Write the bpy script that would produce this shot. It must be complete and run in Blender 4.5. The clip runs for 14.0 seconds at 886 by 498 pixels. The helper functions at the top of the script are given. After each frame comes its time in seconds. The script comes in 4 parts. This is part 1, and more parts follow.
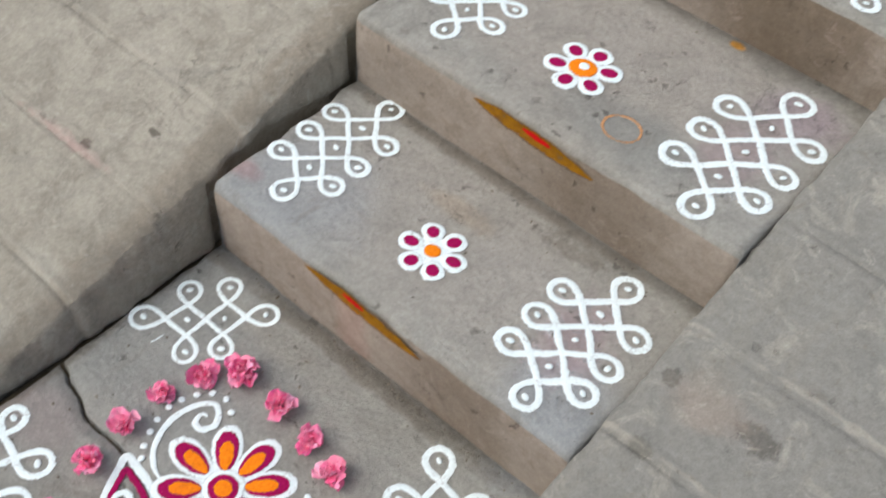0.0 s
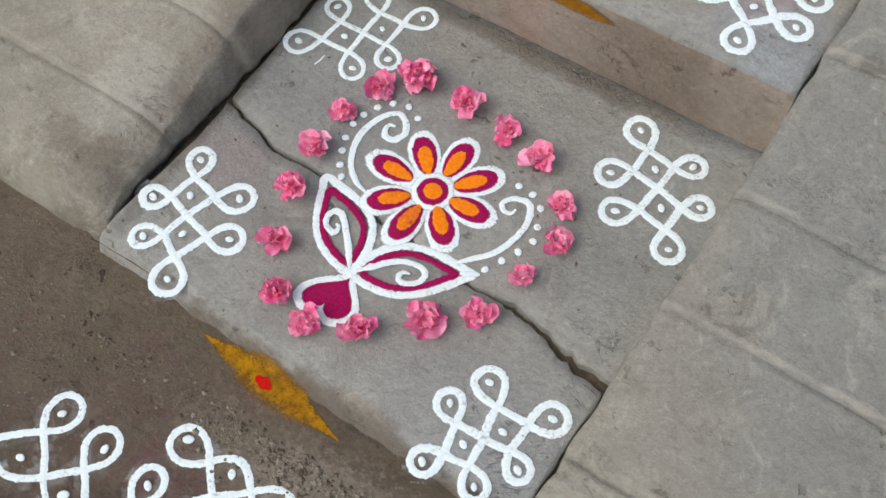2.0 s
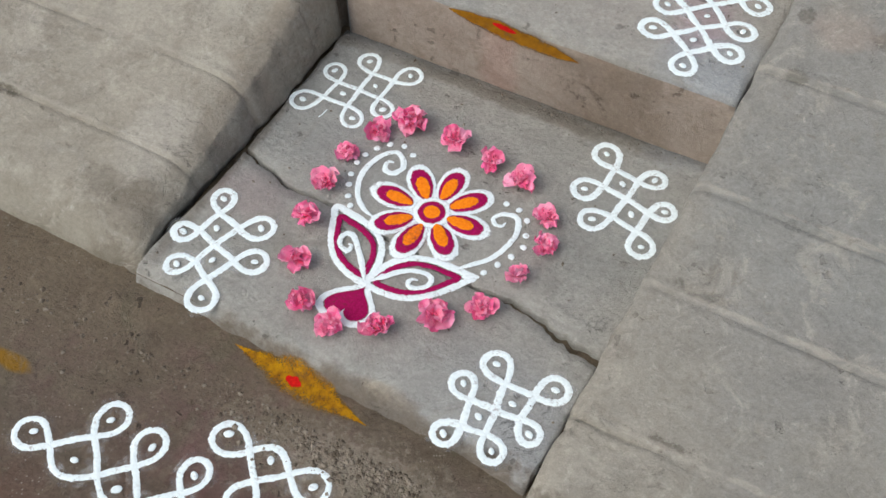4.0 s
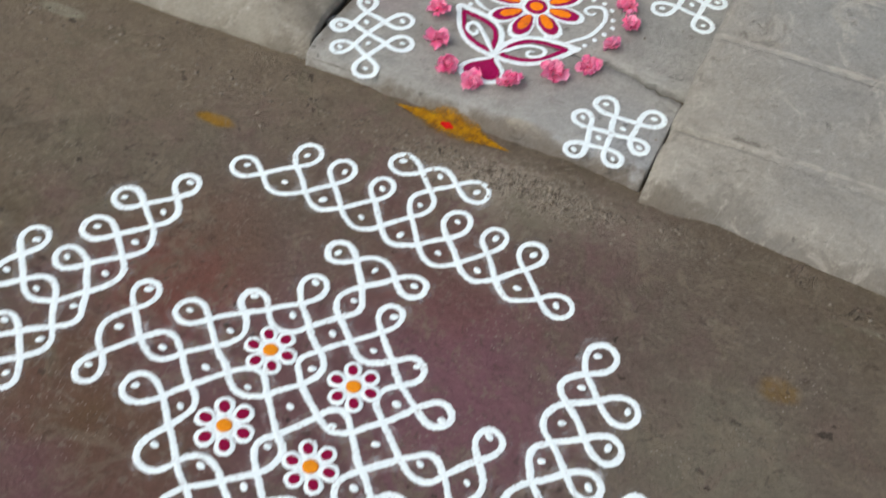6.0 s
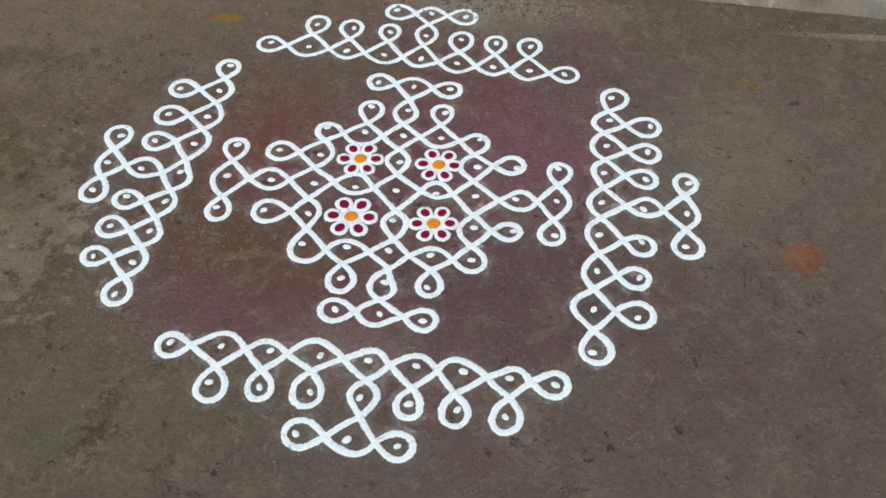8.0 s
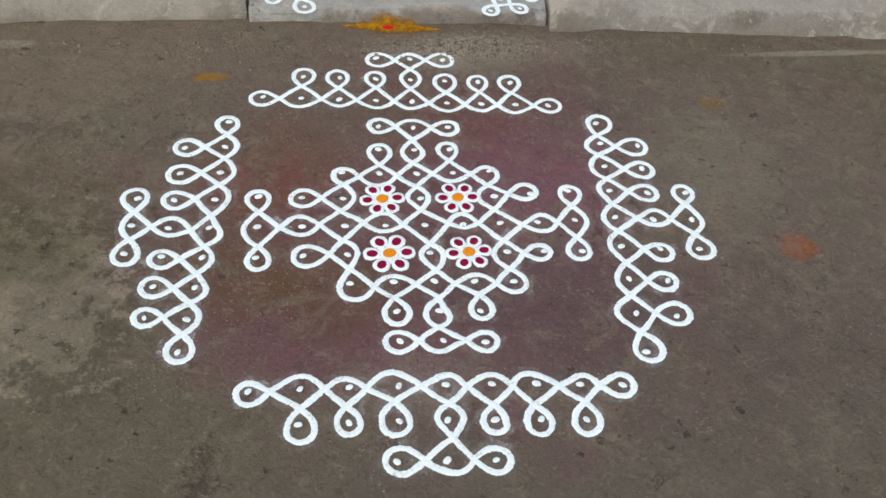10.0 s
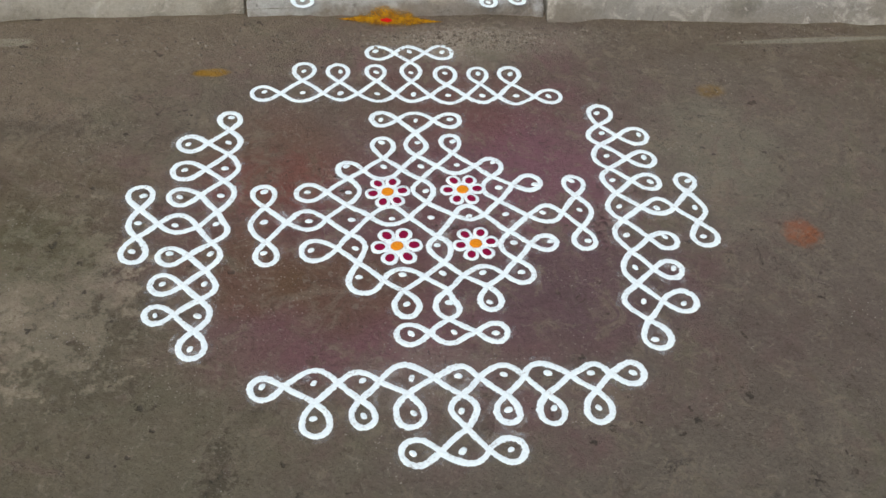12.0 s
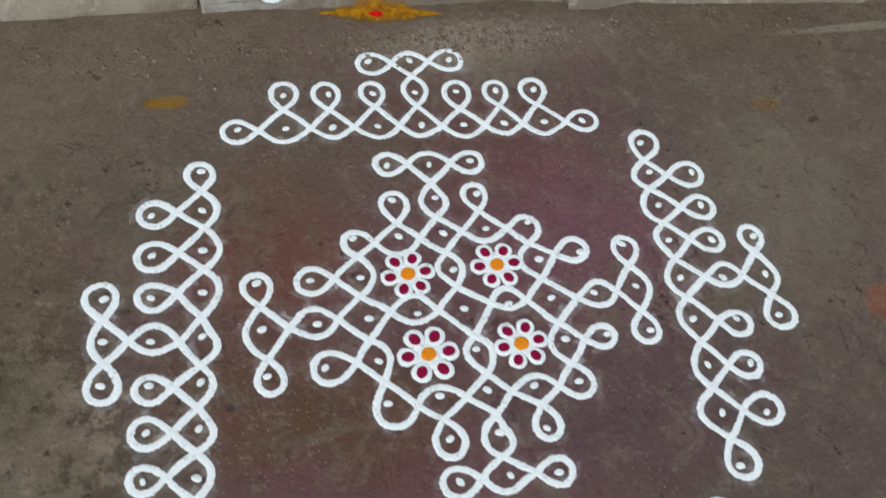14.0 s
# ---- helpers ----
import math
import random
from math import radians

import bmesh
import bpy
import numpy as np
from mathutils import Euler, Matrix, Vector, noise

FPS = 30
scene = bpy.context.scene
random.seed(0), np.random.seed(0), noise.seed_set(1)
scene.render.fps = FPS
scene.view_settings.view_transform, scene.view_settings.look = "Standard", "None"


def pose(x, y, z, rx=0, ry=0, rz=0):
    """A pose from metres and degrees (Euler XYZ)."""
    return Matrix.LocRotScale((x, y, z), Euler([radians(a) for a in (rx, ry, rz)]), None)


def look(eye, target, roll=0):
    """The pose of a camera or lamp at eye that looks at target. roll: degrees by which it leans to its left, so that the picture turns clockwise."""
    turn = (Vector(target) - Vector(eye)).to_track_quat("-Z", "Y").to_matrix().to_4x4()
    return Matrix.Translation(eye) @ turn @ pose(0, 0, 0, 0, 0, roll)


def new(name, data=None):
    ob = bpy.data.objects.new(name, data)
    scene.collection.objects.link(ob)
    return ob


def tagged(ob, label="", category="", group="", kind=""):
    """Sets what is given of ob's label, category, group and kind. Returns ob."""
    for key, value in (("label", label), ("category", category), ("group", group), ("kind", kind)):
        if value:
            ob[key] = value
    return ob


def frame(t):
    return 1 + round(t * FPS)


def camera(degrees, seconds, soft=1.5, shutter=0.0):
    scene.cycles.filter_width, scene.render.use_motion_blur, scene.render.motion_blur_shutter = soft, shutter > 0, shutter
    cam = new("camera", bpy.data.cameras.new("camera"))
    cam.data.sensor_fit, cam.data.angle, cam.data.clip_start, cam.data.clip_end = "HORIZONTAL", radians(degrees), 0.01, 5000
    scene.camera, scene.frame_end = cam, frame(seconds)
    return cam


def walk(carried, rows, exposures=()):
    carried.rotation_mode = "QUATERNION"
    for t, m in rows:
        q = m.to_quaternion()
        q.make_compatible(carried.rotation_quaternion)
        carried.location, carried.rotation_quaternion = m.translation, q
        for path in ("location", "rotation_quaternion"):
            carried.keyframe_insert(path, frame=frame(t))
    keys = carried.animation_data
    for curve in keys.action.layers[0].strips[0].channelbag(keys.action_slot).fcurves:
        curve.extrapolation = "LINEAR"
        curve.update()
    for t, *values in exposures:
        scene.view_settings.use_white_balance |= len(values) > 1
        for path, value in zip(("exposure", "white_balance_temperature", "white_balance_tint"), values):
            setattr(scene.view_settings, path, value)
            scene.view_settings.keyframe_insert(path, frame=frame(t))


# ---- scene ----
cam = camera(46.4, 14.0, shutter=0.25)
PATH = [
    (0, (0.624, 0.614, 1.398), (-0.118, 1.629, -0.157), 5.7),
    (0.5, (0.623, 0.543, 1.351), (-0.11, 1.393, -0.304), 4.1),
    (1, (0.518, 0.448, 1.295), (-0.108, 1.134, -0.476), -1.6),
    (1.5, (0.464, 0.406, 1.266), (-0.093, 1.122, -0.516), -4.5),
    (2, (0.451, 0.387, 1.271), (-0.071, 1.119, -0.516), -3.3),
    (2.2, (0.445, 0.382, 1.272), (-0.077, 1.12, -0.512), -3.2),
    (4.3, (0.531, 0.057, 1.357), (-0.041, 1.082, -0.263), -1.4),
    (4.5, (0.532, 0.021, 1.382), (-0.076, 1.032, -0.233), -2.0),
    (5, (0.437, -0.158, 1.394), (-0.097, 0.938, -0.192), -1.6),
    (5.5, (0.428, -0.314, 1.396), (-0.002, 0.837, -0.182), 0.5),
    (6, (0.478, -0.591, 1.385), (0.032, 0.514, -0.221), 2.3),
    (6.5, (0.484, -0.764, 1.4), (-0.012, 0.294, -0.223), 3.1),
    (7, (0.368, -0.94, 1.401), (-0.003, 0.206, -0.196), -0.1),
    (7.5, (0.257, -1.084, 1.403), (0.059, 0.103, -0.194), 0.2),
    (8, (0.19, -1.244, 1.378), (0.088, 0.012, -0.175), -0.1),
    (8.5, (0.081, -1.36, 1.414), (0.027, -0.041, -0.088), 1.4),
    (9, (-0.086, -1.338, 1.398), (0.028, -0.028, -0.109), 4.2),
    (9.2, (-0.161, -1.328, 1.396), (0.041, 0.008, -0.079), 5.3),
    (11.3, (-0.233, -1.337, 1.405), (0.043, -0.008, -0.064), 5.5),
    (11.5, (-0.238, -1.334, 1.405), (0.04, -0.009, -0.066), 5.4),
    (12, (-0.259, -1.328, 1.405), (0.031, -0.015, -0.076), 5.7),
    (12.5, (-0.294, -1.305, 1.398), (0.021, -0.017, -0.1), 6.0),
    (13, (-0.29, -1.18, 1.405), (0.061, -0.008, -0.178), 9.2),
    (13.5, (-0.308, -0.92, 1.386), (0.106, 0.123, -0.27), 11.3),
    (14, (-0.387, -0.695, 1.398), (0.076, 0.275, -0.289), 14.7),
]
# the phone's own metering, in stops
METERING = [(0, 0.0), (0.5, 0.0), (1.1, -0.1), (1.5, -0.04), (2.2, -0.16), (4.5, -0.08), (5.5, -0.07), (6, -0.12), (6.5, -0.35), (7.5, -0.28), (9, -0.15), (12.5, -0.14), (13.5, -0.3), (14, -0.35)]
walk(cam, [(t, look(eye, target, roll)) for t, eye, target, roll in PATH], METERING)

# ---- world, sun, exposure ----
world = bpy.data.worlds.new("overcast_sky")
scene.world = world
world.use_nodes = True
wn = world.node_tree
sky = wn.nodes.new("ShaderNodeTexSky")
sky.sky_type = "NISHITA"
sky.sun_disc = False
sky.sun_elevation, sky.sun_rotation = radians(52), radians(215)
sky.air_density, sky.dust_density = 1.0, 4.0
hazy = wn.nodes.new("ShaderNodeHueSaturation")
hazy.inputs["Saturation"].default_value = 0.66
wn.links.new(sky.outputs[0], hazy.inputs["Color"])
wn.links.new(hazy.outputs[0], wn.nodes["Background"].inputs[0])
wn.nodes["Background"].inputs[1].default_value = 0.178
sun = new("sun", bpy.data.lights.new("sun", "SUN"))
sun.data.energy, sun.data.angle, sun.data.color = 1.15, radians(58), (1.0, 0.965, 0.91)
sun.matrix_world = look((-1.6, -2.3, 3.6), (0, 0, 0))


# ---- materials ----
class Nodes:
    """Short-hand for building one node material."""

    def __init__(self, name, rough=0.9):
        self.mat = bpy.data.materials.new(name)
        self.mat.use_nodes = True
        self.t = self.mat.node_tree
        self.bsdf = self.t.nodes["Principled BSDF"]
        self.bsdf.inputs["Roughness"].default_value = rough
        self.bsdf.inputs["Specular IOR Level"].default_value = 0.25
        self.pos = self.t.nodes.new("ShaderNodeNewGeometry").outputs["Position"]

    def put(self, socket, value):
        if hasattr(value, "is_output"):
            self.t.links.new(value, socket)
        elif isinstance(value, tuple) and len(value) == 3 and socket.type == "RGBA":
            socket.default_value = (*value, 1)
        else:
            socket.default_value = value

    def noise(self, scale, detail=4, rough=0.6, vec=None, distortion=0.0):
        n = self.t.nodes.new("ShaderNodeTexNoise")
        self.put(n.inputs["Vector"], vec or self.pos)
        for k, v in (("Scale", scale), ("Detail", detail), ("Roughness", rough), ("Distortion", distortion)):
            n.inputs[k].default_value = v
        return n.outputs["Fac"]

    def cells(self, scale, bend=0.0):
        n = self.t.nodes.new("ShaderNodeTexVoronoi")
        v = self.pos
        if bend:
            w, s = self.t.nodes.new("ShaderNodeTexNoise"), self.t.nodes.new("ShaderNodeVectorMath")
            self.put(w.inputs["Vector"], self.pos)
            w.inputs["Scale"].default_value, w.inputs["Detail"].default_value = scale * 2.2, 4
            s.operation = "MULTIPLY_ADD"
            self.put(s.inputs[0], w.outputs["Color"])
            s.inputs[1].default_value = (bend, bend, bend)
            self.put(s.inputs[2], self.pos)
            v = s.outputs[0]
        self.put(n.inputs["Vector"], v)
        n.inputs["Scale"].default_value = scale
        return n.outputs["Distance"]

    def math(self, op, a, b=0.0, c=0.0):
        n = self.t.nodes.new("ShaderNodeMath")
        n.operation = op
        for s, v in zip(n.inputs, (a, b, c)):
            self.put(s, v)
        return n.outputs[0]

    def ramp(self, value, lo, hi, a=0.0, b=1.0):
        n = self.t.nodes.new("ShaderNodeMapRange")
        n.interpolation_type = "SMOOTHSTEP"
        for s, v in zip(n.inputs, (value, lo, hi, a, b)):
            self.put(s, v)
        return n.outputs[0]

    def mix(self, fac, a, b, kind="MIX"):
        n = self.t.nodes.new("ShaderNodeMix")
        n.data_type, n.blend_type = "RGBA", kind
        self.put(n.inputs[0], fac)
        self.put(n.inputs[6], a)
        self.put(n.inputs[7], b)
        return n.outputs[2]

    def spot(self, x, y, rx, ry, soft=0.5, rag=0.6, scale=14):
        """A ragged patch round (x, y): 1 inside, 0 outside."""
        m = self.t.nodes.new("ShaderNodeMapping")
        self.put(m.inputs["Vector"], self.pos)
        m.inputs["Location"].default_value = (-x / rx, -y / ry, 0)
        m.inputs["Scale"].default_value = (1 / rx, 1 / ry, 0)
        d = self.t.nodes.new("ShaderNodeVectorMath")
        d.operation = "LENGTH"
        self.put(d.inputs[0], m.outputs[0])
        n = self.noise(scale, 5, 0.65)
        e = self.math("MULTIPLY_ADD", n, 2 * rag, d.outputs["Value"])
        return self.ramp(e, 1 + rag - soft, 1 + rag + soft, 1.0, 0.0)

    def bump(self, height, strength, distance):
        n = self.t.nodes.new("ShaderNodeBump")
        n.inputs["Strength"].default_value, n.inputs["Distance"].default_value = strength, distance
        self.put(n.inputs["Height"], height)
        self.put(self.bsdf.inputs["Normal"], n.outputs[0])

    def done(self, color):
        self.put(self.bsdf.inputs["Base Color"], color)
        return self.mat


def cement(name, base, pale, dark, spots=(), grit=0.5, trowel=0.0, tints=()):
    """Worn cement: cloudy tone, blotches, trowel streaks, pits, scuffs, specks, and placed colour patches, a few of
    them painted shade.
    """
    n = Nodes(name, 0.88)
    cloud, mid = n.noise(1.9, 3, 0.55), n.noise(8, 9, 0.72, distortion=0.9)
    fine, blotch = n.noise(120, 8, 0.8), n.noise(21, 7, 0.74, distortion=0.4)
    speck = n.noise(420, 3, 0.7)
    m = n.t.nodes.new("ShaderNodeMapping")
    n.put(m.inputs["Vector"], n.pos)
    m.inputs["Rotation"].default_value, m.inputs["Scale"].default_value = (0, 0, radians(28)), (7, 110, 7)
    streak = n.noise(1.0, 5, 0.65, m.outputs[0])
    c = n.mix(n.ramp(cloud, 0.35, 0.68), base, pale)
    c = n.mix(n.ramp(mid, 0.46, 0.66, 0.0, 0.6), c, dark)
    wash = n.noise(3.4, 9, 0.7, distortion=1.6)
    c = n.mix(n.ramp(wash, 0.54, 0.6, 0.0, 0.38), c, dark)
    c = n.mix(n.ramp(n.noise(5.2, 10, 0.74, distortion=1.2), 0.57, 0.64, 0.0, 0.55), c, pale)
    c = n.mix(n.ramp(streak, 0.5, 0.75, 0.0, 0.25 + trowel), c, dark)
    later = [(n.ramp(n.noise(scale, 8, 0.72, distortion=1.0), lo, hi, 0.0, amount), color) for scale, lo, hi, amount, color in tints]
    for x, y, rx, ry, color, strength, soft, rag, scale in spots:
        c = n.mix(n.math("MULTIPLY", n.spot(x, y, rx, ry, soft, rag, scale), strength), c, color)
    for fac, color in later:
        c = n.mix(fac, c, color)
    c = n.mix(1.0, c, n.mix(n.ramp(fine, 0.28, 0.72), (0.86, 0.855, 0.85), (1.13, 1.13, 1.13)), "MULTIPLY")
    c = n.mix(1.0, c, n.mix(n.ramp(speck, 0.3, 0.7), (0.93, 0.93, 0.93), (1.07, 1.07, 1.07)), "MULTIPLY")
    c = n.mix(1.0, c, n.mix(n.ramp(blotch, 0.3, 0.7), (0.92, 0.92, 0.92), (1.07, 1.07, 1.07)), "MULTIPLY")
    # pits, hairlines and sand grains, each in its own areas
    where, there = n.noise(5.5, 4, 0.65), n.noise(4.3, 4, 0.65, distortion=0.5)
    size = n.ramp(n.noise(26, 3), 0.4, 0.72, -0.02, 0.3)
    pits = n.math("MULTIPLY", n.ramp(n.math("SUBTRACT", n.cells(38, 0.03), size), 0.0, 0.06, 1.0, 0.0), n.ramp(where, 0.48, 0.6))
    hair = n.math("ABSOLUTE", n.math("SUBTRACT", n.noise(6.5, 7, 0.62, distortion=0.8), 0.5))
    hair = n.math("MULTIPLY", n.ramp(hair, 0.0, 0.006, 1.0, 0.0), n.ramp(there, 0.54, 0.64))
    grains = n.math("MULTIPLY", n.ramp(n.cells(120), 0.08, 0.2, 1.0, 0.0), n.ramp(there, 0.5, 0.38, 0.0, 1.0))
    c = n.mix(n.math("MULTIPLY", pits, 0.75 * grit), c, (0.045, 0.038, 0.03))
    c = n.mix(n.math("MULTIPLY", hair, 0.55 * grit), c, (0.05, 0.045, 0.04))
    c = n.mix(n.math("MULTIPLY", grains, 0.6 * grit), c, (0.45, 0.42, 0.37))
    h = n.math("MULTIPLY_ADD", fine, 0.55, n.math("MULTIPLY_ADD", blotch, 0.7, n.math("MULTIPLY_ADD", pits, -0.6, n.math("MULTIPLY", hair, -0.3))))
    n.bump(n.math("ADD", h, n.math("MULTIPLY", mid, 0.5)), 0.55 + 0.6 * grit, 0.009)
    n.put(n.bsdf.inputs["Roughness"], n.ramp(mid, 0.3, 0.7, 0.74, 0.95))
    return n.done(c)


def powder(name, color, deep, scale=260, thin=None, fray=0.5, fade=0.5):
    """Coloured powder, grainy and a little uneven, that thins out into loose grains at its edges."""
    n = Nodes(name, 0.95)
    n.bsdf.inputs["Specular IOR Level"].default_value = 0.08
    grain, patch = n.noise(scale, 4, 0.7), n.noise(45, 4, 0.6)
    c = n.mix(n.ramp(grain, 0.3, 0.72), deep, color)
    if thin:
        c = n.mix(n.math("MULTIPLY", n.ramp(grain, 0.34, 0.5, 1.0, 0.0), n.ramp(patch, 0.5, 0.66)), c, thin)
    n.bump(n.math("ADD", grain, patch), 0.5, 0.002)
    thick = n.t.nodes.new("ShaderNodeAttribute")
    thick.attribute_name = "thick"
    clear, both = n.t.nodes.new("ShaderNodeBsdfTransparent"), n.t.nodes.new("ShaderNodeMixShader")
    loose = n.math("MULTIPLY", n.math("SUBTRACT", n.noise(420, 5, 0.75), 0.5), 2.2 * fray)
    worn = n.math("MULTIPLY", n.math("SUBTRACT", n.noise(60, 4, 0.7), 0.5), 1.2 * fray)
    a = n.math("ADD", thick.outputs["Fac"], n.math("ADD", loose, worn))
    n.put(both.inputs[0], n.ramp(a, 0.18, fade))
    n.t.links.new(clear.outputs[0], both.inputs[1])
    n.t.links.new(n.bsdf.outputs[0], both.inputs[2])
    n.t.links.new(both.outputs[0], n.t.nodes["Material Output"].inputs[0])
    return n.done(c)


def dust(name, color, amount, scale=55):
    """A thin veil of spilled powder through which the ground shows."""
    n = Nodes(name, 1.0)
    clear, both = n.t.nodes.new("ShaderNodeBsdfTransparent"), n.t.nodes.new("ShaderNodeMixShader")
    a = n.math("MULTIPLY", n.ramp(n.noise(scale, 6, 0.72), 0.42, 0.75), n.ramp(n.noise(9, 3), 0.38, 0.66, 0.15, 1.0))
    n.put(both.inputs[0], n.math("MULTIPLY", a, amount))
    n.t.links.new(clear.outputs[0], both.inputs[1])
    n.t.links.new(n.bsdf.outputs[0], both.inputs[2])
    n.t.links.new(both.outputs[0], n.t.nodes["Material Output"].inputs[0])
    return n.done(color)


MAUVE, RUST, OLIVE, PALE = (0.165, 0.076, 0.086), (0.182, 0.064, 0.044), (0.096, 0.091, 0.048), (0.36, 0.312, 0.225)
M_GROUND = cement(
    "worn_brown_yard_cement", (0.14, 0.112, 0.071), (0.167, 0.137, 0.089), (0.094, 0.072, 0.044),
    [
        (-0.55, 0.46, 0.75, 0.24, (0.195, 0.157, 0.112), 0.6, 0.5, 0.6, 7),
        (0.85, -0.25, 0.5, 0.5, (0.135, 0.112, 0.085), 0.6, 0.5, 0.6, 6),
        (0.35, -0.15, 0.85, 0.75, (0.128, 0.102, 0.084), 0.75, 0.5, 0.5, 3),
        (0.05, -0.66, 1.0, 0.26, (0.142, 0.124, 0.094), 0.75, 0.5, 0.7, 5),
        (0.0, 0.02, 0.46, 0.44, MAUVE, 0.75, 0.5, 1.0, 7),
        (0.24, 0.08, 0.15, 0.17, (0.2, 0.094, 0.12), 0.6, 0.5, 0.9, 11),
        (0.72, 0.1, 0.3, 0.3, (0.165, 0.14, 0.105), 0.5, 0.5, 0.8, 9),
        (0.06, 0.3, 0.2, 0.1, (0.169, 0.074, 0.068), 0.5, 0.5, 0.9, 14),
        (-0.55, -0.42, 0.4, 0.24, (0.142, 0.126, 0.082), 0.75, 0.5, 0.8, 10),
        (-0.2, -0.27, 0.22, 0.1, MAUVE, 0.7, 0.5, 0.7, 9),
        (0.24, -0.2, 0.2, 0.14, (0.115, 0.078, 0.082), 0.6, 0.5, 0.6, 8),
        (-0.28, 0.17, 0.13, 0.15, RUST, 0.75, 0.5, 0.6, 9),
        (-0.33, -0.1, 0.12, 0.1, (0.129, 0.073, 0.028), 0.5, 0.5, 0.6, 9),
        (-0.17, -0.16, 0.12, 0.09, (0.114, 0.073, 0.028), 0.5, 0.5, 0.6, 9),
        (0.0, 0.36, 0.24, 0.1, (0.129, 0.081, 0.057), 0.4, 0.5, 0.6, 9),
        (-0.67, -0.14, 0.13, 0.15, PALE, 0.65, 0.3, 2.6, 26),
        (-0.62, -0.22, 0.1, 0.12, (0.07, 0.066, 0.04), 0.35, 0.3, 2.2, 24),
        (-0.72, -0.02, 0.14, 0.1, OLIVE, 0.7, 0.5, 0.7, 12),
        (-0.3, 0.3, 0.3, 0.14, (0.129, 0.122, 0.083), 0.5, 0.5, 0.7, 9),
        (-0.05, -0.36, 0.13, 0.06, (0.227, 0.204, 0.160), 0.4, 0.5, 0.8, 20),
        (0.15, 0.5, 0.1, 0.06, (0.28, 0.25, 0.19), 0.5, 0.5, 1.6, 60),
        (0.62, 0.14, 0.12, 0.16, (0.203, 0.195, 0.138), 0.45, 0.5, 0.9, 16),
        (0.09, 0.54, 0.14, 0.045, (0.29, 0.255, 0.19), 0.45, 0.5, 1.6, 80),
        (-0.403, 0.457, 0.036, 0.013, (0.272, 0.147, 0.009), 0.95, 0.3, 0.4, 40),
        (0.668, 0.331, 0.03, 0.02, (0.197, 0.114, 0.015), 0.6, 0.4, 0.5, 40),
        (0.712, -0.098, 0.033, 0.032, (0.3, 0.085, 0.022), 0.75, 0.4, 0.7, 45),
        (-0.39, -0.5, 0.022, 0.055, (0.05, 0.043, 0.029), 0.6, 0.3, 3.2, 70),
        (-0.85, 0.3, 0.2, 0.03, (0.06, 0.052, 0.036), 0.45, 0.5, 2.0, 34),
        (0.98, 0.497, 0.2, 0.01, (0.29, 0.28, 0.21), 0.7, 0.3, 0.4, 16),
        (-0.83, 0.585, 0.05, 0.015, (0.272, 0.268, 0.195), 0.7, 0.3, 0.4, 20),
        (0.17, 0.54, 0.12, 0.04, (0.33, 0.295, 0.235), 0.55, 0.35, 2.6, 95),
        (0.3, 0.53, 0.16, 0.05, (0.25, 0.22, 0.17), 0.4, 0.5, 1.2, 50),
    ], 1.0, 0.0, [(9.0, 0.52, 0.66, 0.4, (0.175, 0.122, 0.098)), (14.0, 0.53, 0.62, 0.42, (0.215, 0.178, 0.126)), (6.3, 0.54, 0.66, 0.45, (0.135, 0.125, 0.08)),
                  (46.0, 0.56, 0.64, 0.45, (0.24, 0.21, 0.165)), (30.0, 0.58, 0.66, 0.42, (0.06, 0.049, 0.034)), (4.2, 0.55, 0.66, 0.35, (0.2, 0.172, 0.13)),
                  (75.0, 0.63, 0.68, 0.65, (0.04, 0.033, 0.026)), (95.0, 0.65, 0.69, 0.6, (0.33, 0.305, 0.26)), (17.0, 0.62, 0.68, 0.5, (0.052, 0.044, 0.032))])
